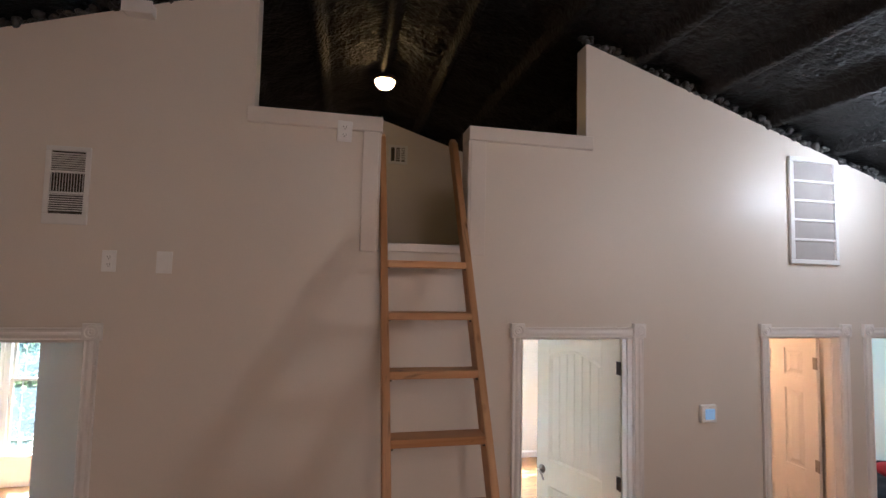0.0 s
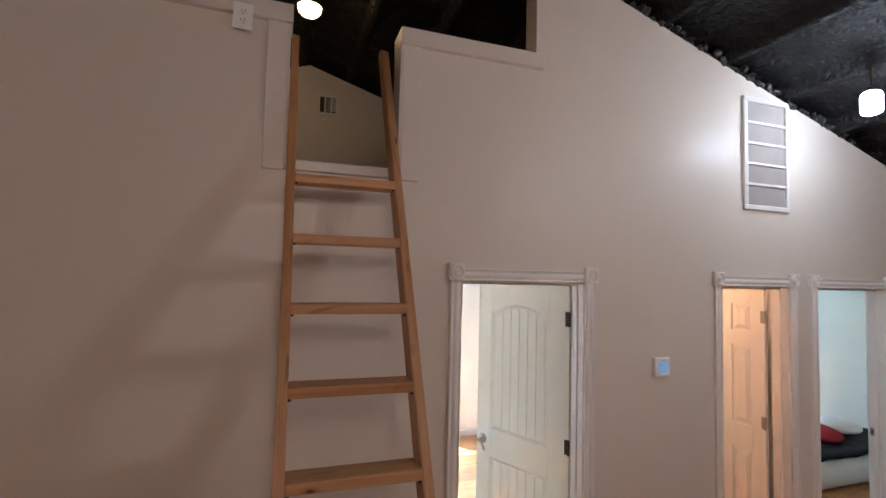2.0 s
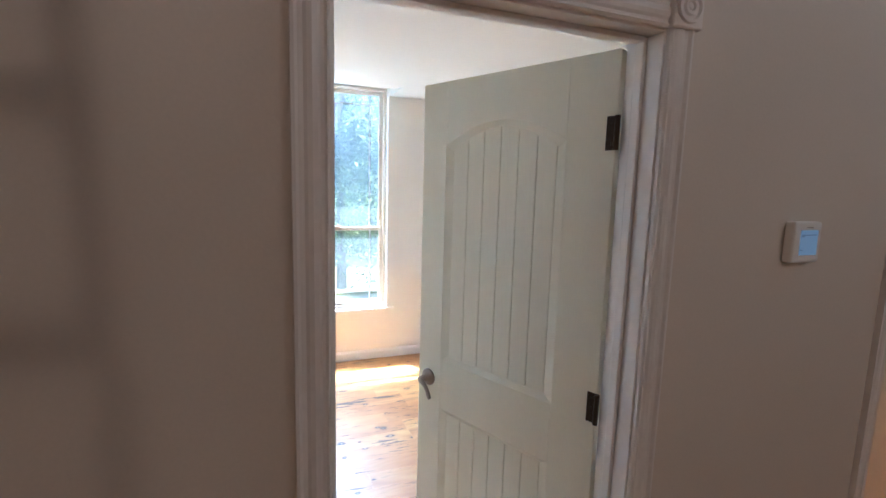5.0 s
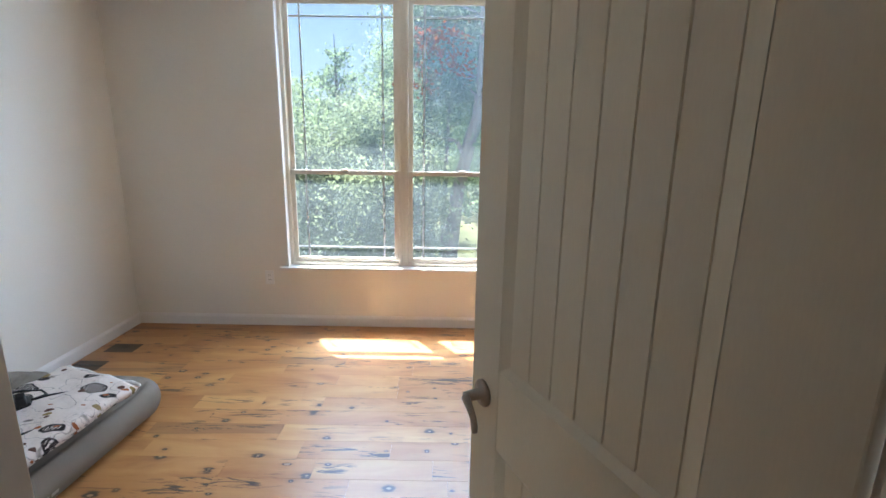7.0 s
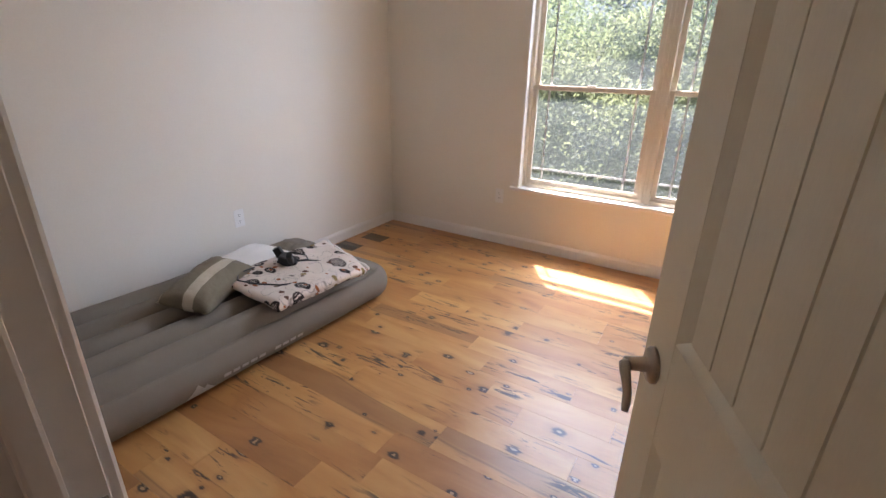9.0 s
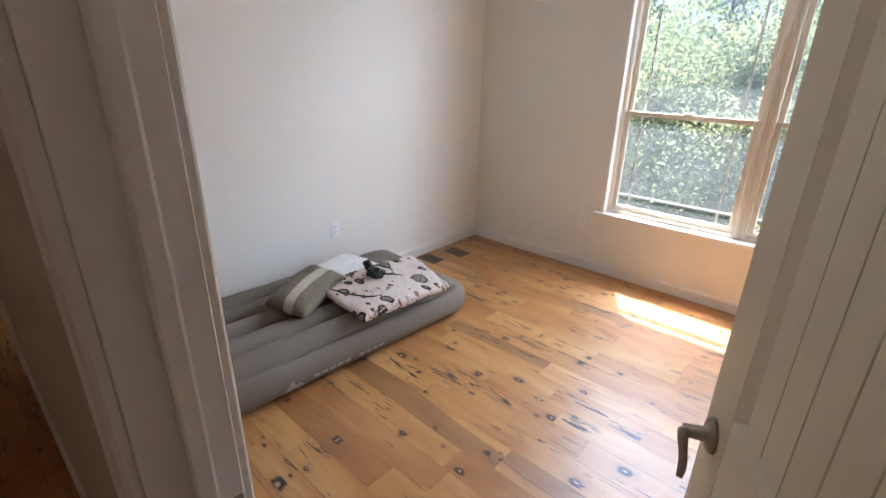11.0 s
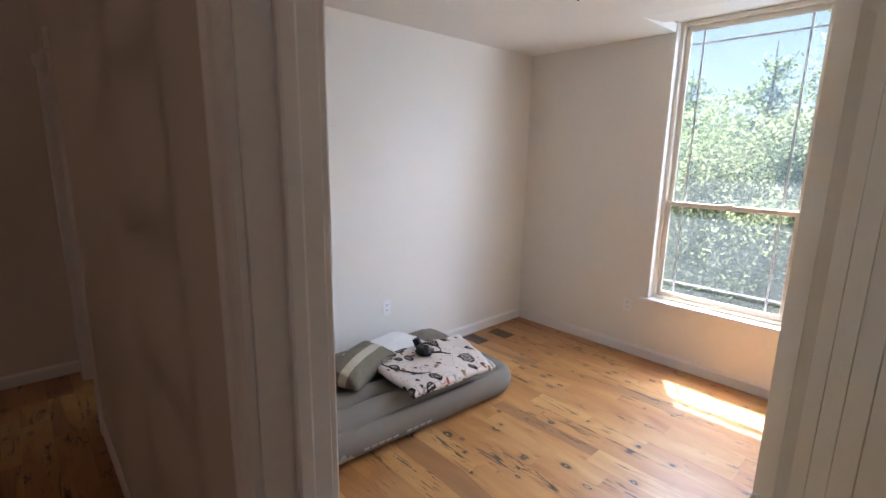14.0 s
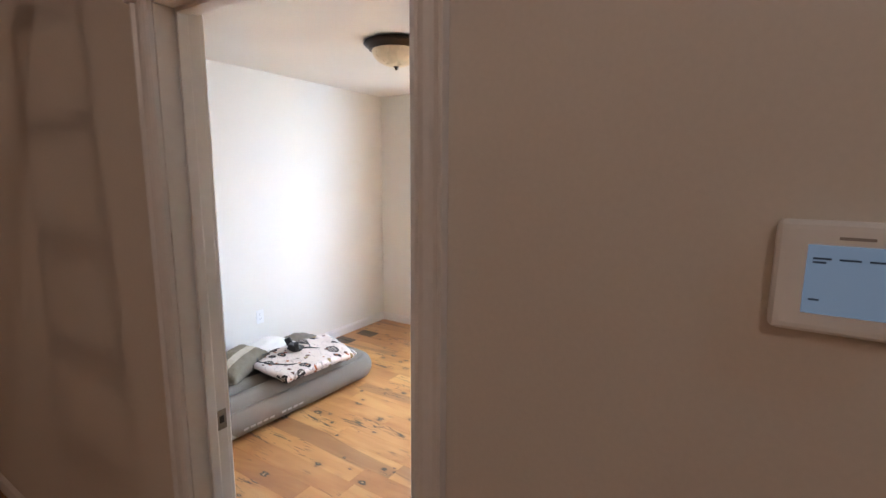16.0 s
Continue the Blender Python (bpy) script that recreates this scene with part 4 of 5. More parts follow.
g = thing("return_grille", "white return air grille with five filter fields", "vent")
gx0, gx1, gz0, gz1 = 2.045, 2.48, 2.57, 3.365
for a, b, c, d in ((gx0, gx1, gz0, gz0 + 0.035), (gx0, gx1, gz1 - 0.035, gz1), (gx0, gx0 + 0.04, gz0 + 0.035, gz1 - 0.035), (gx1 - 0.03, gx1, gz0 + 0.035, gz1 - 0.035)):
    part("frame", one_box((a, -0.022, c), (b, -0.0005, d), 0.004), GRILLE, g)
part("filter", one_box((gx0 + 0.04, -0.006, gz0 + 0.035), (gx1 - 0.03, -0.001, gz1 - 0.035)), FILTER, g, "grey fibre filter behind the bars")
for k in range(1, 5):
    z = gz0 + 0.035 + (gz1 - gz0 - 0.07) * k / 5
    part("bar", one_box((gx0 + 0.04, -0.019, z - 0.009), (gx1 - 0.03, -0.0065, z + 0.009), 0.002), GRILLE, g)


def outlet(name, m, label, duplex=True):
    """A wall plate in the x-z plane, facing -y."""
    o = thing(name, label, "outlet" if duplex else "wall plate", m, "wall plates")
    part("plate", one_box((-0.035, -0.006, -0.0575), (0.035, -0.0004, 0.0575), 0.003, 2), WHITE, o)
    if duplex:
        for z in (-0.02, 0.02):
            s = part("socket", one_box((-0.0165, -0.0085, z - 0.0145), (0.0165, -0.0055, z + 0.0145), 0.003, 2), WHITE, o)
            for x in (-0.0065, 0.0065):
                part("slot", one_box((x - 0.0012, -0.0089, z - 0.001), (x + 0.0012, -0.0080, z + 0.008), 0.0003), HOLE_SHADE, s)
            part("slot", one_box((-0.0022, -0.0089, z - 0.010), (0.0022, -0.0080, z - 0.0055), 0.0006), HOLE_SHADE, s)
    else:
        part("cover", one_box((-0.022, -0.008, -0.043), (0.022, -0.0055, 0.043), 0.001), WHITE, o)
    return o


outlet("wall_outlet", pose(-2.36, 0, 2.458), "white duplex outlet high on the hall wall")
outlet("blank_plate", pose(-2.09, 0, 2.458) @ Matrix.Diagonal((1.15, 1, 1.05, 1)), "blank white wall plate high on the hall wall", False)
outlet("loft_outlet", pose(-1.150, -0.031, 3.262, 0, 2, 0) @ Matrix.Diagonal((1.25, 1, 1.1, 1)), "white outlet cover hanging loose under the loft cap")
part("box", one_box((-0.026, -0.0003, -0.045), (0.026, 0.031, 0.045), 0.002), BLACKP, bpy.data.objects["loft_outlet"])
outlet("bedroom_outlet", pose(XL, 1.745, 0.44, 0, 0, 90), "white duplex outlet low on the bedroom wall")
outlet("window_wall_outlet", pose(-1.018, YW, 0.405), "white outlet beside the window sill")

wb = thing("wall_box", "small white junction box under the foam ceiling", "junction box")
part("body", one_box((-2.35, -0.07, 3.815), (-2.205, -0.0005, 3.88), 0.005), WHITE, wb)
part("lid", one_box((-2.355, -0.078, 3.811), (-2.20, -0.0705, 3.884), 0.003), WHITE, wb)

th = thing("thermostat", "white touchscreen thermostat with a lit blue screen", "thermostat")
part("body", one_box((1.271, -0.030, 1.470), (1.391, -0.0005, 1.588), 0.009, 3), WHITE, th)
sc = part("screen", one_box((1.298, -0.0312, 1.492), (1.374, -0.0302, 1.564), 0.0003), SCREEN, th, "lit pale blue screen")
for x0, x1, z in ((1.303, 1.318, 1.549), (1.324, 1.341, 1.549), (1.347, 1.366, 1.549), (1.303, 1.312, 1.506), (1.303, 1.314, 1.545)):
    part("text_bar", one_box((x0, -0.0316, z), (x1, -0.0312, z + 0.002)), SCRTXT, sc)
part("label_bar", one_box((1.322, -0.0306, 1.570), (1.35, -0.0299, 1.573)), FILTER, th)


def jar_lamp(m, mat, drop, label, scale=1.0):
    """A jar-shaped ceiling lamp; the origin is at the jar's centre, drop metres under the ceiling."""
    d = thing("jar_lamp", label, "lamp", m, "jar lamps")
    jar = lathe([(0.0, -0.085), (0.045, -0.085), (0.062, -0.075), (0.066, -0.05), (0.066, 0.045), (0.058, 0.068), (0.045, 0.078), (0.0, 0.079)], 20)
    part("jar", jar, mat, d, "glowing white glass jar", smooth=True)
    part("cap", lathe([(0.0, 0.0795), (0.050, 0.0795), (0.050, 0.105), (0.022, 0.118), (0.008, 0.125), (0.0, 0.125)], 20), BRONZE, d, "dark metal cap", smooth=True)
    bm = bmesh.new()
    tube(bm, [(0, 0, 0.12), (0, 0, drop)], 0.006, 8)
    part("stem", bm, BRONZE, d)
    return d


jar_lamp(pose(2.424, -0.553, 3.18) @ Matrix.Diagonal((0.82, 0.82, 0.82, 1)), LAMP_COOL, (roof_z(2.424) + 0.07 - 3.18) / 0.82, "glowing glass jar lamp under the black ceiling")
jar_lamp(pose(1.9, -2.25, 3.0) @ Matrix.Diagonal((1.5, 1.5, 1.5, 1)), LAMP_SIDE, (roof_z(1.9) + 0.07 - 3.0) / 1.5, "glowing glass jar lamp under the black ceiling")
jar_lamp(pose(-0.75, -4.3, 3.2) @ Matrix.Diagonal((2.8, 2.8, 2.8, 1)), LAMP_BACK, (roof_z(-0.75) + 0.05 - 3.2) / 2.8, "glowing glass jar lamp at the hall's back")

ll = thing("loft_lamp", "lit warm dome lamp on the loft ceiling", "lamp", pose(-0.80, 1.715, 4.335))
part("dome", lathe([(0.0, -0.082), (0.035, -0.078), (0.07, -0.062), (0.092, -0.036), (0.10, 0.0), (0.0, 0.0)], 28), LAMP_LOFT, ll, "glowing warm glass dome", smooth=True)
part("base", lathe([(0.0, 0.0), (0.125, 0.0), (0.13, 0.012), (0.11, 0.03), (0.09, 0.055), (0.0, 0.055)], 28), BRONZE, ll, "dark metal base", smooth=True)
g = thing("loft_register", "pale register with dark slots on the loft back wall", "vent")
lx0, lx1, lz0, lz1 = -0.64, -0.40, 3.83, 4.07
part("backing", one_box((lx0 + 0.02, 2.9955, lz0 + 0.02), (lx1 - 0.02, 2.9995, lz1 - 0.02)), HOLE_SHADE, g)
for a0, a1, b0, b1 in ((lx0, lx1, lz0, lz0 + 0.035), (lx0, lx1, lz1 - 0.03, lz1), (lx0, lx0 + 0.032, lz0 + 0.035, lz1 - 0.03), (lx1 - 0.032, lx1, lz0 + 0.035, lz1 - 0.03), (lx0 + 0.078, lx0 + 0.094, lz0 + 0.035, lz1 - 0.03), (lx1 - 0.094, lx1 - 0.078, lz0 + 0.035, lz1 - 0.03)):
    part("frame", one_box((a0, 2.984, b0), (a1, 2.9953, b1), 0.002), GRILLE, g)
for k in range(7):
    z = lz0 + 0.055 + 0.022 * k
    part("louvre", one_box((lx0 + 0.0945, 2.988, z), (lx1 - 0.0945, 2.993, z + 0.006)), GRILLE, g)
    part("louvre", one_box((lx1 - 0.0775, 2.988, z), (lx1 - 0.0325, 2.993, z + 0.012)), GRILLE, g)

bl = thing("bath_lamp", "warm dome lamp on the bathroom ceiling", "lamp", pose(2.22, 1.3, 2.44))
part("dome", lathe([(0.0, -0.09), (0.06, -0.08), (0.11, -0.05), (0.13, -0.01), (0.13, -0.001), (0.0, -0.001)], 20), LAMP_BATH, bl, smooth=True)


# ---- bedroom things ----
cl = thing("ceiling_light", "alabaster bowl ceiling light with a dark bronze ring", "ceiling light", pose(-0.66, 1.78, 2.44))
part("ring", lathe([(0.0, -0.001), (0.165, -0.001), (0.195, -0.010), (0.20, -0.020), (0.185, -0.034), (0.172, -0.040), (0.168, -0.052), (0.155, -0.056), (0.0, -0.05)], 40), BRONZE, cl, "dark bronze ring", smooth=True)
part("bowl", lathe([(0.150, -0.054), (0.150, -0.062), (0.138, -0.092), (0.112, -0.118), (0.07, -0.138), (0.03, -0.146), (0.0, -0.147)], 40), ALAB, cl, "cream alabaster glass bowl", smooth=True)
part("finial", lathe([(0.0, -0.147), (0.016, -0.147), (0.016, -0.151), (0.007, -0.155), (0.010, -0.161), (0.004, -0.168), (0.0, -0.170)], 16), BRONZE, cl, smooth=True)

# air mattress
MX, MY, HL, HW, HT = -1.655, 1.212, 0.932, 0.465, 0.118
mt = thing("air_mattress", "grey flocked twin air mattress lying on the floor", "air mattress", pose(MX, MY, HT, 0, 0, -3.0))
bm = rounded((HW, HL, HT), (HT, HT, HT), (110, 40, 14))
for v in bm.verts:
    if v.co.z > 0.02 and abs(v.co.x) < HW - 0.03:
        u = (v.co.x / (HW - 0.06)) * 2.5 + 0.5
        f = abs(math.sin(math.pi * u))
        fade = min(1.0, max(0.0, (HL - 0.10 - abs(v.co.y)) / 0.10))
        v.co.z += (0.075 * f ** 0.55 - 0.056) * fade * min(1.0, v.co.z / HT)
    v.co += Vector((0, 0, 1)) * 0.004 * noise.noise(v.co * 6)
part("body", bm, VELOUR, mt, smooth=True)


def on_side(bm, y0, y1, a0, a1, n=4):
    """A thin patch on the rounded long side, between two angles over the middle."""
    r = HT + 0.003
    prev = None
    for k in range(n + 1):
        a = radians(a0 + (a1 - a0) * k / n)
        row = [bm.verts.new((HW - HT + r * math.cos(a), y, r * math.sin(a))) for y in (y0, y1)]
        if prev:
            bm.faces.new((prev[0], prev[1], row[1], row[0]))
        prev = row


bm = bmesh.new()
for k in range(48):
    u = k / 48
    peak = max(34 - abs(u - 0.40) * 95, 24 - abs(u - 0.66) * 80, 0.5)
    on_side(bm, -0.42 + u * 0.15, -0.42 + (u + 1 / 48) * 0.15, -38, -38 + peak, 3)
part("printed_mark", bm, LOGO, mt, "pale printed mountain shape")
for k in range(10):
    if k != 5:
        bm = bmesh.new()
        on_side(bm, -0.24 + 0.045 * k, -0.24 + 0.045 * k + 0.034, -22, -13, 3)
        part("print_bar", bm, LOGO, mt)

# pillows, folded quilt and cushion lying on it
TOPZ = 2 * HT + 0.012


def pillow(half, seed, flat=0.45):
    """A stuffed pillow: two bulging faces that meet in a seam with drawn-out corners."""
    bm = bmesh.new()
    n = 28
    grid = {}
    for s in (1, -1):
        for i in range(n + 1):
            for j in range(n + 1):
                u, w = -1 + 2 * i / n, -1 + 2 * j / n
                if s < 0 and max(abs(u), abs(w)) > 0.999:
                    grid[s, i, j] = grid[1, i, j]
                    continue
                puff = ((1 - u * u) * (1 - w * w)) ** flat
                px = half[0] * u * (1 - 0.10 * (1 - w * w) * abs(u) ** 3)
                py = half[1] * w * (1 - 0.09 * (1 - u * u) * abs(w) ** 3)
                crease = 0.010 * noise.noise((u * 2.4, w * 2.4, s + seed)) + 0.004 * noise.noise((u * 7, w * 7, seed))
                grid[s, i, j] = bm.verts.new((px, py, half[2] * (s * puff * (1.0 if s > 0 else 0.75)) + crease))
    for s in (1, -1):
        for i in range(n):
            for j in range(n):
                bm.faces.new([grid[s, a, b] for a, b in ((i, j), (i + 1, j), (i + 1, j + 1), (i, j + 1))])
    return bm


def fold(corners, thick, seed, n=44):
    """A soft folded cloth slab over four corners, rumpled, its rim rounded and hanging a little."""
    bm = bmesh.new()
    c = [Vector(p) for p in corners]
    grid = {}
    for s in (1, -1):
        for i in range(n + 1):
            for j in range(n + 1):
                u, w = i / n, j / n
                rim = min(u, 1 - u, w, 1 - w)
                if s < 0 and rim < 1e-6:
                    grid[s, i, j] = grid[1, i, j]
                    continue
                p = c[0] * (1 - u) * (1 - w) + c[1] * u * (1 - w) + c[2] * u * w + c[3] * (1 - u) * w
                x = p.x + 0.012 * noise.noise((p.y * 6, seed, 1.0))
                y = p.y + 0.012 * noise.noise((p.x * 6, seed, 5.0))
                edge = min(1.0, rim / 0.05) ** 0.5
                rumple = 0.022 * noise.noise((p.x * 5, p.y * 5, seed)) + 0.007 * noise.noise((p.x * 15, p.y * 15, seed + 3))
                z = s * thick * edge + rumple * edge
                grid[s, i, j] = bm.verts.new((x, y, z))
    for s in (1, -1):
        for i in range(n):
            for j in range(n):
                bm.faces.new([grid[s, a, b] for a, b in ((i, j), (i + 1, j), (i + 1, j + 1), (i, j + 1))])
    return bm


tagged(link("white_pillow", pillow((0.15, 0.27, 0.055), 2.0), LINEN, smooth=True), "plain white pillow half covered by the quilt", "pillow").matrix_world = pose(-1.79, 1.52, TOPZ + 0.036, 0, 3, 12)
tagged(link("grey_pillow", pillow((0.12, 0.15, 0.055), 6.0, 0.35), VELOUR, smooth=True), "grey inflated pillow behind the quilt on the mattress", "pillow").matrix_world = pose(-1.80, 1.87, TOPZ - 0.010, 0, 0, 20)
QC = Vector((-1.41, 1.60, 0))
q = thing("folded_quilt", "folded cream quilt with a black and orange leaf print", "quilt", pose(QC.x, QC.y, TOPZ + 0.030, 0, 0, 0))
lo4 = [(-0.33, -0.32, 0), (0.255, -0.365, 0), (0.295, 0.235, 0), (-0.20, 0.415, 0)]
part("lower_fold", fold([(p[0] * 0.95, p[1] * 0.96, 0) for p in lo4], 0.013, 4.0), QUILT, q, smooth=True)
part("upper_fold", turned(fold(lo4, 0.024, 4.4), Matrix.Translation((0, 0, 0.020))), QUILT, q, smooth=True)
bm = bmesh.new()
tube(bm, [(0.297 - 0.049 * k + 0.004 * math.sin(k * 1.3), 0.236 + 0.0178 * k, 0.022 + 0.006 * math.sin(k * 1.9)) for k in range(11)], 0.010, 8)
part("piping", bm, LINEN, q, "white edge piping", smooth=True)
c = tagged(link("striped_cushion", pillow((0.128, 0.245, 0.088), 0.0, 0.36), STRIPE, smooth=True), "olive and beige striped cushion lying on the mattress", "cushion")
c.matrix_world = pose(-1.645, 1.212, TOPZ + 0.062, 2, 10, 26)

ch = thing("charger", "black plug-in charger with a thin cord on the quilt", "charger", pose(-1.50, 1.60, TOPZ + 0.092, 0, 2, 35) @ Matrix.Diagonal((1.25, 1.25, 1.25, 1)))
part("body", turned(one_box((-0.042, -0.03, -0.02), (0.042, 0.03, 0.018), 0.010, 3), Matrix.Rotation(radians(24), 4, "Y")), BLACKP, ch)
part("plug", turned(one_box((-0.018, -0.014, 0.0), (0.018, 0.014, 0.055), 0.008, 2), Matrix.Translation((-0.03, 0.02, 0.005)) @ Matrix.Rotation(radians(-28), 4, "Y")), BLACKP, ch)
part("plug", turned(one_box((-0.013, -0.012, 0.0), (0.013, 0.012, 0.06), 0.006, 2), Matrix.Translation((0.02, -0.02, 0.0)) @ Matrix.Rotation(radians(35), 4, "X")), BLACKP, ch)
bm = bmesh.new()
tube(bm, [(-0.03, 0.02, 0.0), (-0.07, 0.06, -0.008), (-0.06, 0.11, -0.010), (0.0, 0.12, -0.010), (0.06, 0.09, -0.010), (0.08, 0.04, -0.008), (0.04, 0.0, 0.0)], 0.0035, 6)
part("cord", bm, BLACKP, ch, "thin black cord", smooth=True)
bm = bmesh.new()
tube(bm, [(0.045, 0, 0), (0.09, 0.03, -0.008), (0.15, 0.03, -0.012), (0.19, -0.03, -0.014), (0.17, -0.12, -0.014), (0.11, -0.19, -0.014), (0.02, -0.22, -0.014), (-0.08, -0.215, -0.014), (-0.16, -0.19, -0.012), (-0.18, -0.12, -0.012), (-0.13, -0.06, -0.01)], 0.0035, 6)
part("cord", bm, BLACKP, ch, "thin black cord", smooth=True)

# ---- spare room bed ----
bd = thing("bed", "low cream air bed with a black blanket on it", "bed", pose(4.98, 1.32, 0))
part("mattress", turned(rounded((0.86, 0.46, 0.14), (0.13, 0.13, 0.13), (24, 16, 8)), Matrix.Translation((0, 0, 0.145))), MATTW, bd, smooth=True)
bm = turned(rounded((0.80, 0.42, 0.035), (0.05, 0.05, 0.035), (30, 20, 4)), Matrix.Translation((0.0, 0.03, 0.315)))
for v in bm.verts:
    v.co.z += 0.03 * noise.noise(v.co * 5)
part("blanket", bm, BLACKCL, bd, "black rumpled blanket", smooth=True)
part("valve_cap", turned(lathe([(0, 0), (0.035, 0), (0.035, 0.008), (0, 0.010)], 16), Matrix.Translation((0.15, -0.452, 0.17)) @ Matrix.Rotation(radians(90), 4, "X")), BLACKP, bd)
for nm, mt2, px, py, pz, rx, rz, lab in (("red_pillow", REDCL, 4.78, 1.25, 0.43, 12, 15, "dark red pillow on the black blanket"), ("white_pillow", LINEN, 5.22, 1.36, 0.455, 14, -6, "white printed pillow on the black blanket")):
    bm = rounded((0.25, 0.17, 0.07), (0.22, 0.15, 0.07), (14, 12, 6))
    for v in bm.verts:
        v.co.z *= 1.1 - 0.3 * max(abs(v.co.x) / 0.25, abs(v.co.y) / 0.17)
    tagged(link(nm, bm, mt2, smooth=True), lab, "pillow").matrix_world = pose(px, py, pz, rx, 4, rz)

# ---- outdoors ----
bm = bmesh.new()
n = 60
vs = [[bm.verts.new((-60 + 120 * i / n, 3.52 + 150 * (j / n) ** 2, -0.55 + 0.25 * noise.noise((i * 0.4, j * 0.4, 0)) * (j > 3) - 1.2 * min(1, j / 20))) for j in range(n + 1)] for i in range(n + 1)]
for i in range(n):
    for j in range(n):
        bm.faces.new((vs[i][j], vs[i + 1][j], vs[i + 1][j + 1], vs[i][j + 1]))
structure("ground", bm, GRASS, "dry grass ground sloping away behind the house", "ground", smooth=True)


def leaves(name, pts, size, mat, parent, seed, droop=0.3):
    """Small folded leaves set on points, as one mesh."""
    rng = np.random.default_rng(seed)
    pts = np.asarray(pts)
    n = len(pts)
    d = rng.normal(size=(n, 3))
    d[:, 2] -= droop
    d /= np.linalg.norm(d, axis=1)[:, None]
    side = np.cross(d, rng.normal(size=(n, 3)))
    side /= np.linalg.norm(side, axis=1)[:, None] + 1e-9
    size = size * rng.uniform(0.6, 1.3, size=(n, 1))
    mid = pts + d * size * 0.5 + np.cross(d, side) * size * 0.06
    vs = np.stack([pts, mid + side * size * 0.28, pts + d * size, mid - side * size * 0.28], 1).reshape(-1, 3)
    b = np.arange(n)[:, None] * 4
    fs = np.concatenate([b + np.array([[0, 1, 2]]), b + np.array([[0, 2, 3]])], 1).reshape(-1, 3)
    me = bpy.data.meshes.new(name)
    me.from_pydata(vs.tolist(), [], fs.tolist())
    me.materials.append(mat)
    ob = new(name, me)
    ob.parent = parent
    return ob


def tree(x, y, z, h, spread, mat, seed, label, lean=0.0, low=0.25, count=9000, size=0.11, trunk=0.13, name="tree"):
    """A tapered trunk, limbs and clumped leaves on the limbs' ends."""
    rng = np.random.default_rng(seed)
    tr = thing(name, label, "tree", pose(x, y, z), "trees behind the house")
    top = np.array([lean * h, 0.1 * h * rng.normal() * 0.3, h])
    bm = bmesh.new()
    path = [tuple(top * u + np.array([0.12 * math.sin(5 * u + seed), 0.1 * math.cos(4 * u + seed), 0]) * u) for u in np.linspace(0, 1, 9)]
    tube(bm, path, [trunk * (1 - 0.85 * u) for u in np.linspace(0, 1, 9)], 9)
    clumps = []
    for k in range(34):
        u = rng.uniform(low, 1.0)
        base = np.array(path[min(8, int(u * 8))])
        a = rng.uniform(0, 2 * math.pi)
        reach = spread * rng.uniform(0.35, 1.0) * (1.15 - 0.75 * (u - low) / (1 - low))
        end = base + np.array([math.cos(a) * reach, math.sin(a) * reach, reach * rng.uniform(-0.15, 0.5)])
        midp = (base + end) / 2 + np.array([0, 0, 0.12 * reach])
        tube(bm, [tuple(base), tuple(midp), tuple(end)], [trunk * 0.35 * (1.1 - u), trunk * 0.2 * (1.1 - u), 0.006], 5)
        for c in (midp, end, end + rng.normal(size=3) * 0.2 * spread):
            clumps.append((c, spread * rng.uniform(0.13, 0.30)))
    part("trunk", bm, BARK, tr, smooth=True)
    per = count // len(clumps)
    pts = np.concatenate([c + rng.normal(size=(per, 3)) * np.array([r, r, r * 0.6]) for c, r in clumps])
    leaves("crown", pts, size, mat, tr, seed)
    return tr


def conifer(x, y, z, h, r, seed):
    rng = np.random.default_rng(seed)
    tr = thing("cedar_tree", "dark green cedar behind the bushes", "tree", pose(x, y, z), "trees behind the house")
    bm = bmesh.new()
    tube(bm, [(0, 0, 0), (0.05, 0, h * 0.5), (0, 0.03, h)], [0.14, 0.08, 0.01], 8)
    pts = []
    for k in range(190):
        u = 1 - math.sqrt(rng.uniform(0.0, 0.92))
        a = rng.uniform(0, 2 * math.pi)
        L = 1.5 * r * (1.02 - u) * rng.uniform(0.55, 1.2) + 0.10
        b = np.array([0, 0, h * u])
        e = b + np.array([math.cos(a) * L, math.sin(a) * L, L * rng.uniform(0.15, 0.55)])
        tube(bm, [tuple(b), tuple(e)], [0.02, 0.004], 4)
        n = int(30 + 70 * L / r)
        t = rng.uniform(0.25, 1.05, size=(n, 1))
        pts.append(b + (e - b) * t + rng.normal(size=(n, 3)) * np.array([0.11, 0.11, 0.07]))
    part("trunk", bm, BARK, tr)
    leaves("crown", np.concatenate(pts), 0.115, NEEDLE, tr, seed, 0.0)


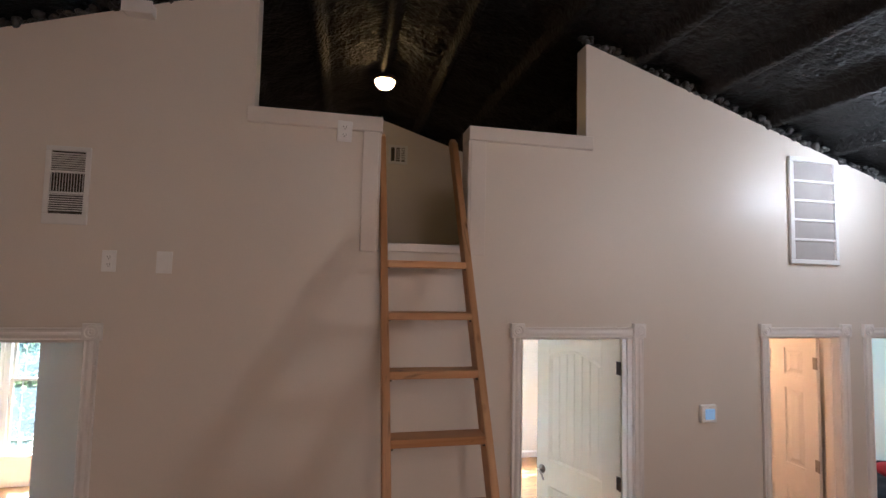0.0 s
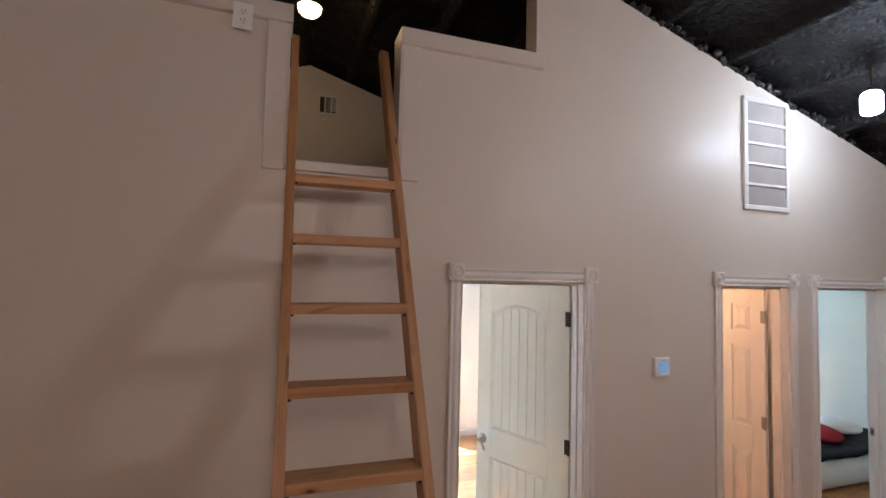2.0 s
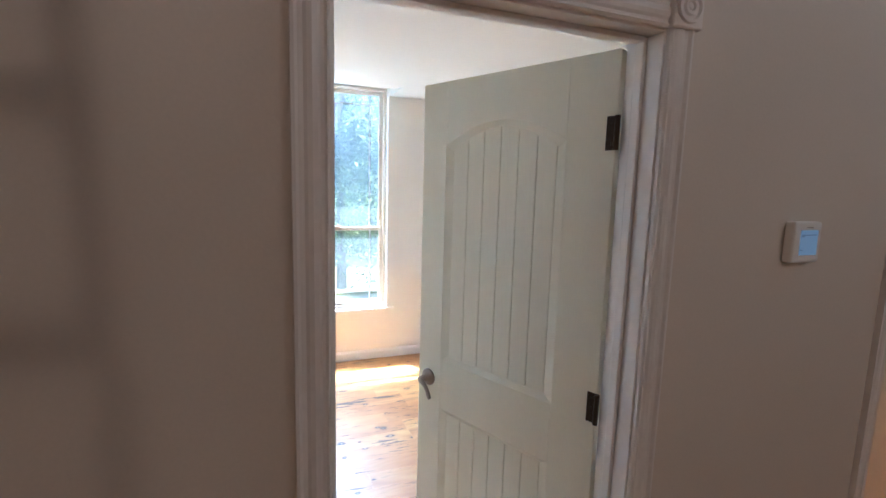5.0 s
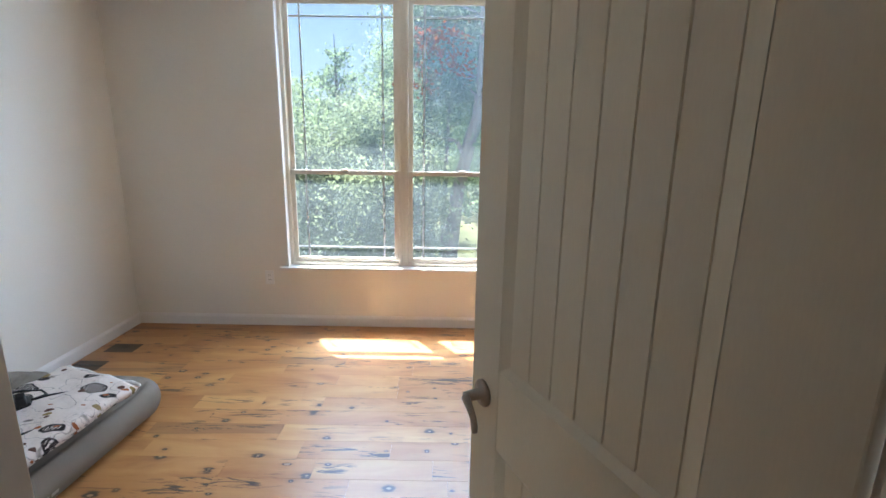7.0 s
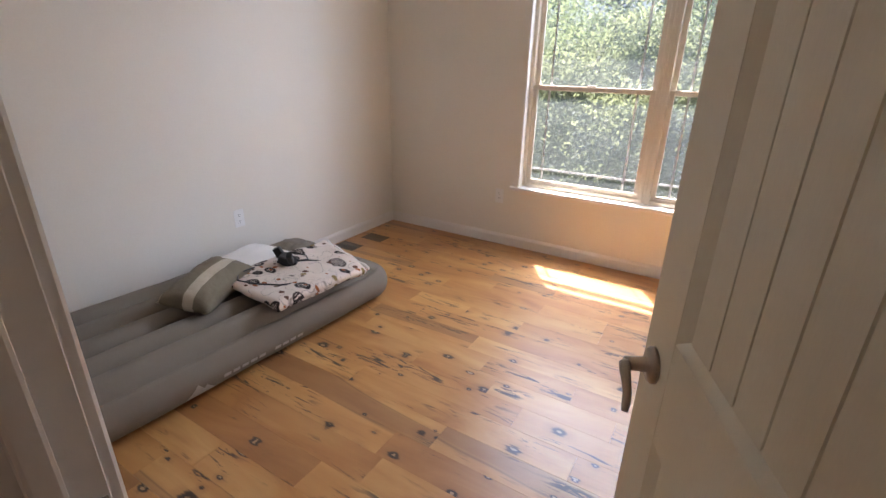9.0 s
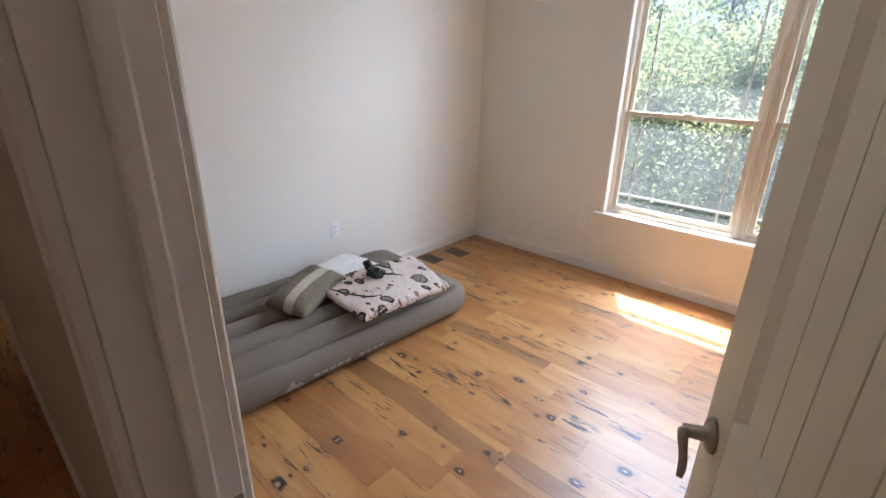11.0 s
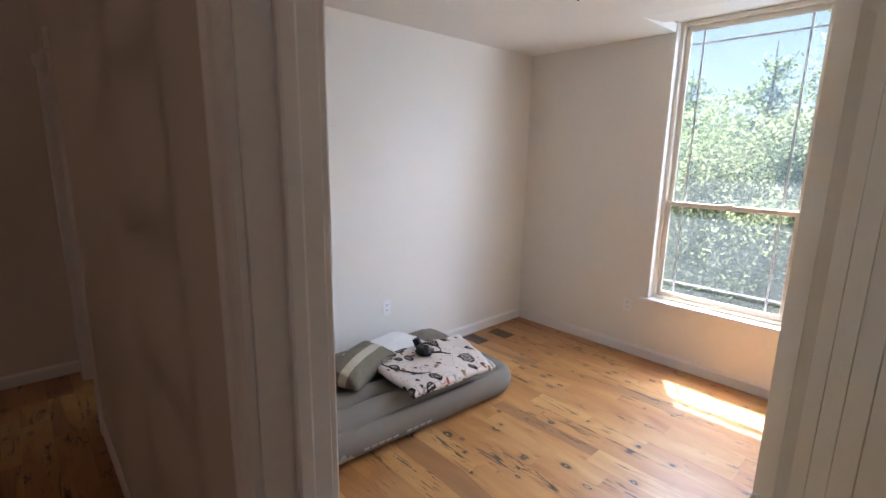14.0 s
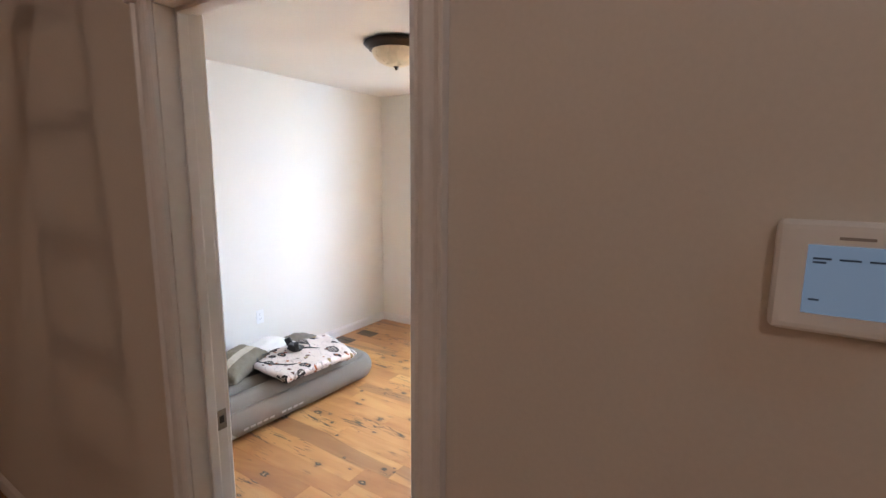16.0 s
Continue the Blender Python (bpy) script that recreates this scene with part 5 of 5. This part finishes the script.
def leaning_tree():
    """The tall tree close to the house: a pale leaning trunk that forks, with a low limb and a high crown."""
    rng = np.random.default_rng(3)
    tr = thing("tree", "tall tree with a pale leaning forked trunk", "tree", pose(0.45, 9.0, -1.25), "trees behind the house")
    bm = bmesh.new()
    main = [(0, 0, -0.2), (0.04, 0, 0.5), (0.15, 0.02, 1.65), (0.40, 0.05, 2.78), (0.62, 0.0, 3.5), (0.92, 0.0, 4.5), (1.25, 0.1, 5.6), (1.4, 0.2, 6.8)]
    tube(bm, main, [0.19, 0.155, 0.14, 0.125, 0.10, 0.08, 0.05, 0.015], 12)
    second = [(0.47, 0.05, 2.95), (0.55, 0.1, 3.9), (0.58, 0.15, 5.0), (0.5, 0.2, 6.6)]
    tube(bm, second, [0.085, 0.07, 0.05, 0.012], 9)
    limb = [(0.32, 0.03, 2.4), (0.12, -0.03, 2.75), (-0.2, -0.06, 2.78), (-0.55, -0.1, 3.0), (-0.9, -0.1, 3.05)]
    tube(bm, limb, [0.06, 0.05, 0.035, 0.02, 0.006], 8)
    clumps = []
    for k in range(46):
        axis = main if k % 2 else second
        a = rng.integers(1, len(axis)) if axis is second else rng.integers(4, len(axis))
        base = np.array(axis[a])
        ang = rng.uniform(0, 2 * math.pi)
        reach = rng.uniform(0.4, 1.6)
        end = base + np.array([math.cos(ang) * reach, abs(math.sin(ang)) * reach * 0.9 + 0.15, rng.uniform(-0.5, 0.5)])
        tube(bm, [tuple(base), tuple((base + end) / 2 + np.array([0, 0, 0.1])), tuple(end)], [0.025, 0.014, 0.004], 5)
        clumps += [(end, rng.uniform(0.16, 0.36)), ((base + 2 * end) / 3, rng.uniform(0.12, 0.25))]
    clumps += [(np.array(p), 0.16) for p in limb[2:]]
    part("trunk", bm, BARK, tr, smooth=True)
    pts = np.concatenate([c + rng.normal(size=(300, 3)) * np.array([r, r, r * 0.6]) for c, r in clumps])
    leaves("crown", pts, 0.066, LEAFP, tr, 3)


tree(-1.6, 8.0, -1.0, 2.7, 1.6, LEAFP, 1, "pale green leafy tree close behind the window", 0.03, 0.12, 52000, 0.062)
tree(-0.75, 8.4, -1.0, 3.1, 1.2, LEAFP, 2, "pale green bushy tree close behind the window", -0.05, 0.10, 48000, 0.062)
leaning_tree()
tree(-0.05, 11.2, -1.3, 7.2, 1.7, LEAF, 4, "tall tree with dense green leaves and a dark trunk", 0.0, 0.36, 44000, 0.07, 0.15)
tree(1.9, 12.2, -1.3, 7.4, 2.2, LEAF, 15, "tall leafy tree at the wood's edge", 0.0, 0.28, 40000, 0.075, 0.15)
tree(0.35, 9.9, -1.2, 5.2, 0.75, LEAFR, 5, "tree with reddening leaves at its top", 0.0, 0.78, 2400, 0.10, 0.07)
tree(-3.2, 9.2, -1.0, 2.9, 1.7, LEAF, 6, "green leafy tree behind the house", 0.0, 0.10, 52000, 0.062)
tree(-5.4, 8.4, -1.0, 3.4, 1.9, LEAFP, 7, "pale green leafy tree behind the small room", 0.0, 0.12, 18000, 0.09)
tree(-6.7, 6.6, -0.9, 3.0, 1.5, LEAF, 16, "green bushy tree close behind the small room", 0.0, 0.08, 16000, 0.085)
tree(-7.6, 9.0, -1.0, 4.6, 2.2, LEAFP, 8, "pale leafy tree at the wood's edge", 0.0, 0.10, 20000, 0.09)
tree(2.9, 9.8, -1.1, 5.6, 2.0, LEAF, 9, "green leafy tree at the wood's edge", 0.0, 0.15, 13000, 0.10)
conifer(-2.85, 14.0, -1.3, 5.7, 1.7, 11)
conifer(-4.9, 14.4, -1.3, 5.3, 1.7, 12)
conifer(-7.6, 14.0, -1.3, 6.0, 1.9, 13)
conifer(-1.2, 14.5, -1.4, 6.2, 1.6, 14)
rng = np.random.default_rng(21)
wood_ob = thing("far_woods", "far woods closing the view behind the trees", "woods", kind="stuff")
pts = np.stack([rng.uniform(-34, 24, 26000), rng.uniform(19, 26, 26000), np.zeros(26000)], 1)
top = np.array([2.0 + 1.3 * noise.noise((x * 0.35, 3.0, 0)) + 0.8 * noise.noise((x * 1.3, 9.0, 0)) for x in pts[:, 0]])
pts[:, 2] = -1.6 + rng.uniform(0, 1, 26000) ** 0.8 * (top + 1.6)
leaves("canopy", pts, 0.42, LEAF, wood_ob, 22)
tagged(bpy.data.objects["canopy"], kind="stuff")


# ---- floor boards ----
def board(parent, x0, x1, y0, y1, mat, store=None):
    g, e = 0.0002, 0.0003
    lo = [(x0 + g, y0 + g), (x1 - g, y0 + g), (x1 - g, y1 - g), (x0 + g, y1 - g)]
    hi = [(x0 + g + e, y0 + g + e), (x1 - g - e, y0 + g + e), (x1 - g - e, y1 - g - e), (x0 + g + e, y1 - g - e)]
    vs = [(*p, -0.0118) for p in lo] + [(*p, -0.0012) for p in lo] + [(*p, 0.0) for p in hi]
    fs = [(8, 9, 10, 11)] + [(a + k, a + (k + 1) % 4, a + 4 + (k + 1) % 4, a + 4 + k) for a in (0, 4) for k in range(4)]
    if store is not None:
        b = len(store[0])
        store[0].extend(vs)
        store[1].extend(tuple(b + i for i in f) for f in fs)
        return
    me = bpy.data.meshes.new("floor_board")
    me.from_pydata(vs, [], fs)
    me.materials.append(mat)
    ob = new("floor_board", me)
    ob.parent = parent


def lay(parent, x0, x1, y0, y1, seed, store=None, dark=()):
    rng = random.Random(seed)
    p = 0.137
    rows = int(math.ceil((y1 - y0) / p))
    for r in range(rows):
        ya, yb = y1 - (r + 1) * p, y1 - r * p
        ya = max(ya, y0)
        if yb - ya < 0.01:
            continue
        x = x0
        cuts = [x0]
        for da, db, dr in dark:
            if dr == r:
                cuts += [da, db]
                x = db
        while x < x1 - 0.05:
            x += rng.choice((0.38, 0.5, 0.62, 0.8, 0.95, 1.2)) * rng.uniform(0.85, 1.15)
            cuts.append(min(x, x1))
        if cuts[-1] < x1:
            cuts[-1] = x1
        for a, b in zip(cuts, cuts[1:]):
            if b - a < 0.02:
                continue
            isd = any(dr == r and abs(a - da) < 1e-6 for da, db, dr in dark)
            board(parent, a, b, ya, yb, FLOORD if isd else FLOORW, store)


rooms = bpy.data.objects["floor_rooms"]
hall = bpy.data.objects["floor_hall"]
lay(rooms, XL, 1.735, 0.058, YW, 5, None, ((-2.085, -1.885, 5), (-2.03, -1.825, 3)))
lay(hall, -3.42, 0.9, -1.2, 0.058, 6)
store = ([], [])
lay(hall, -3.42, 5.9, -5.7, -1.2, 7, store)
lay(hall, 0.9, 5.9, -1.2, 0.058, 8, store)
lay(rooms, 1.85, 5.6, 0.058, YW, 9, store)
lay(rooms, -5.48, -2.226, 0.058, YW, 10, store)
me = bpy.data.meshes.new("floor_boards_rest")
me.from_pydata(store[0], [], store[1])
me.materials.append(FLOORW)
tagged(new("floor_boards_rest", me), "rustic hardwood boards of the hall and side rooms", "floor boards", kind="stuff")
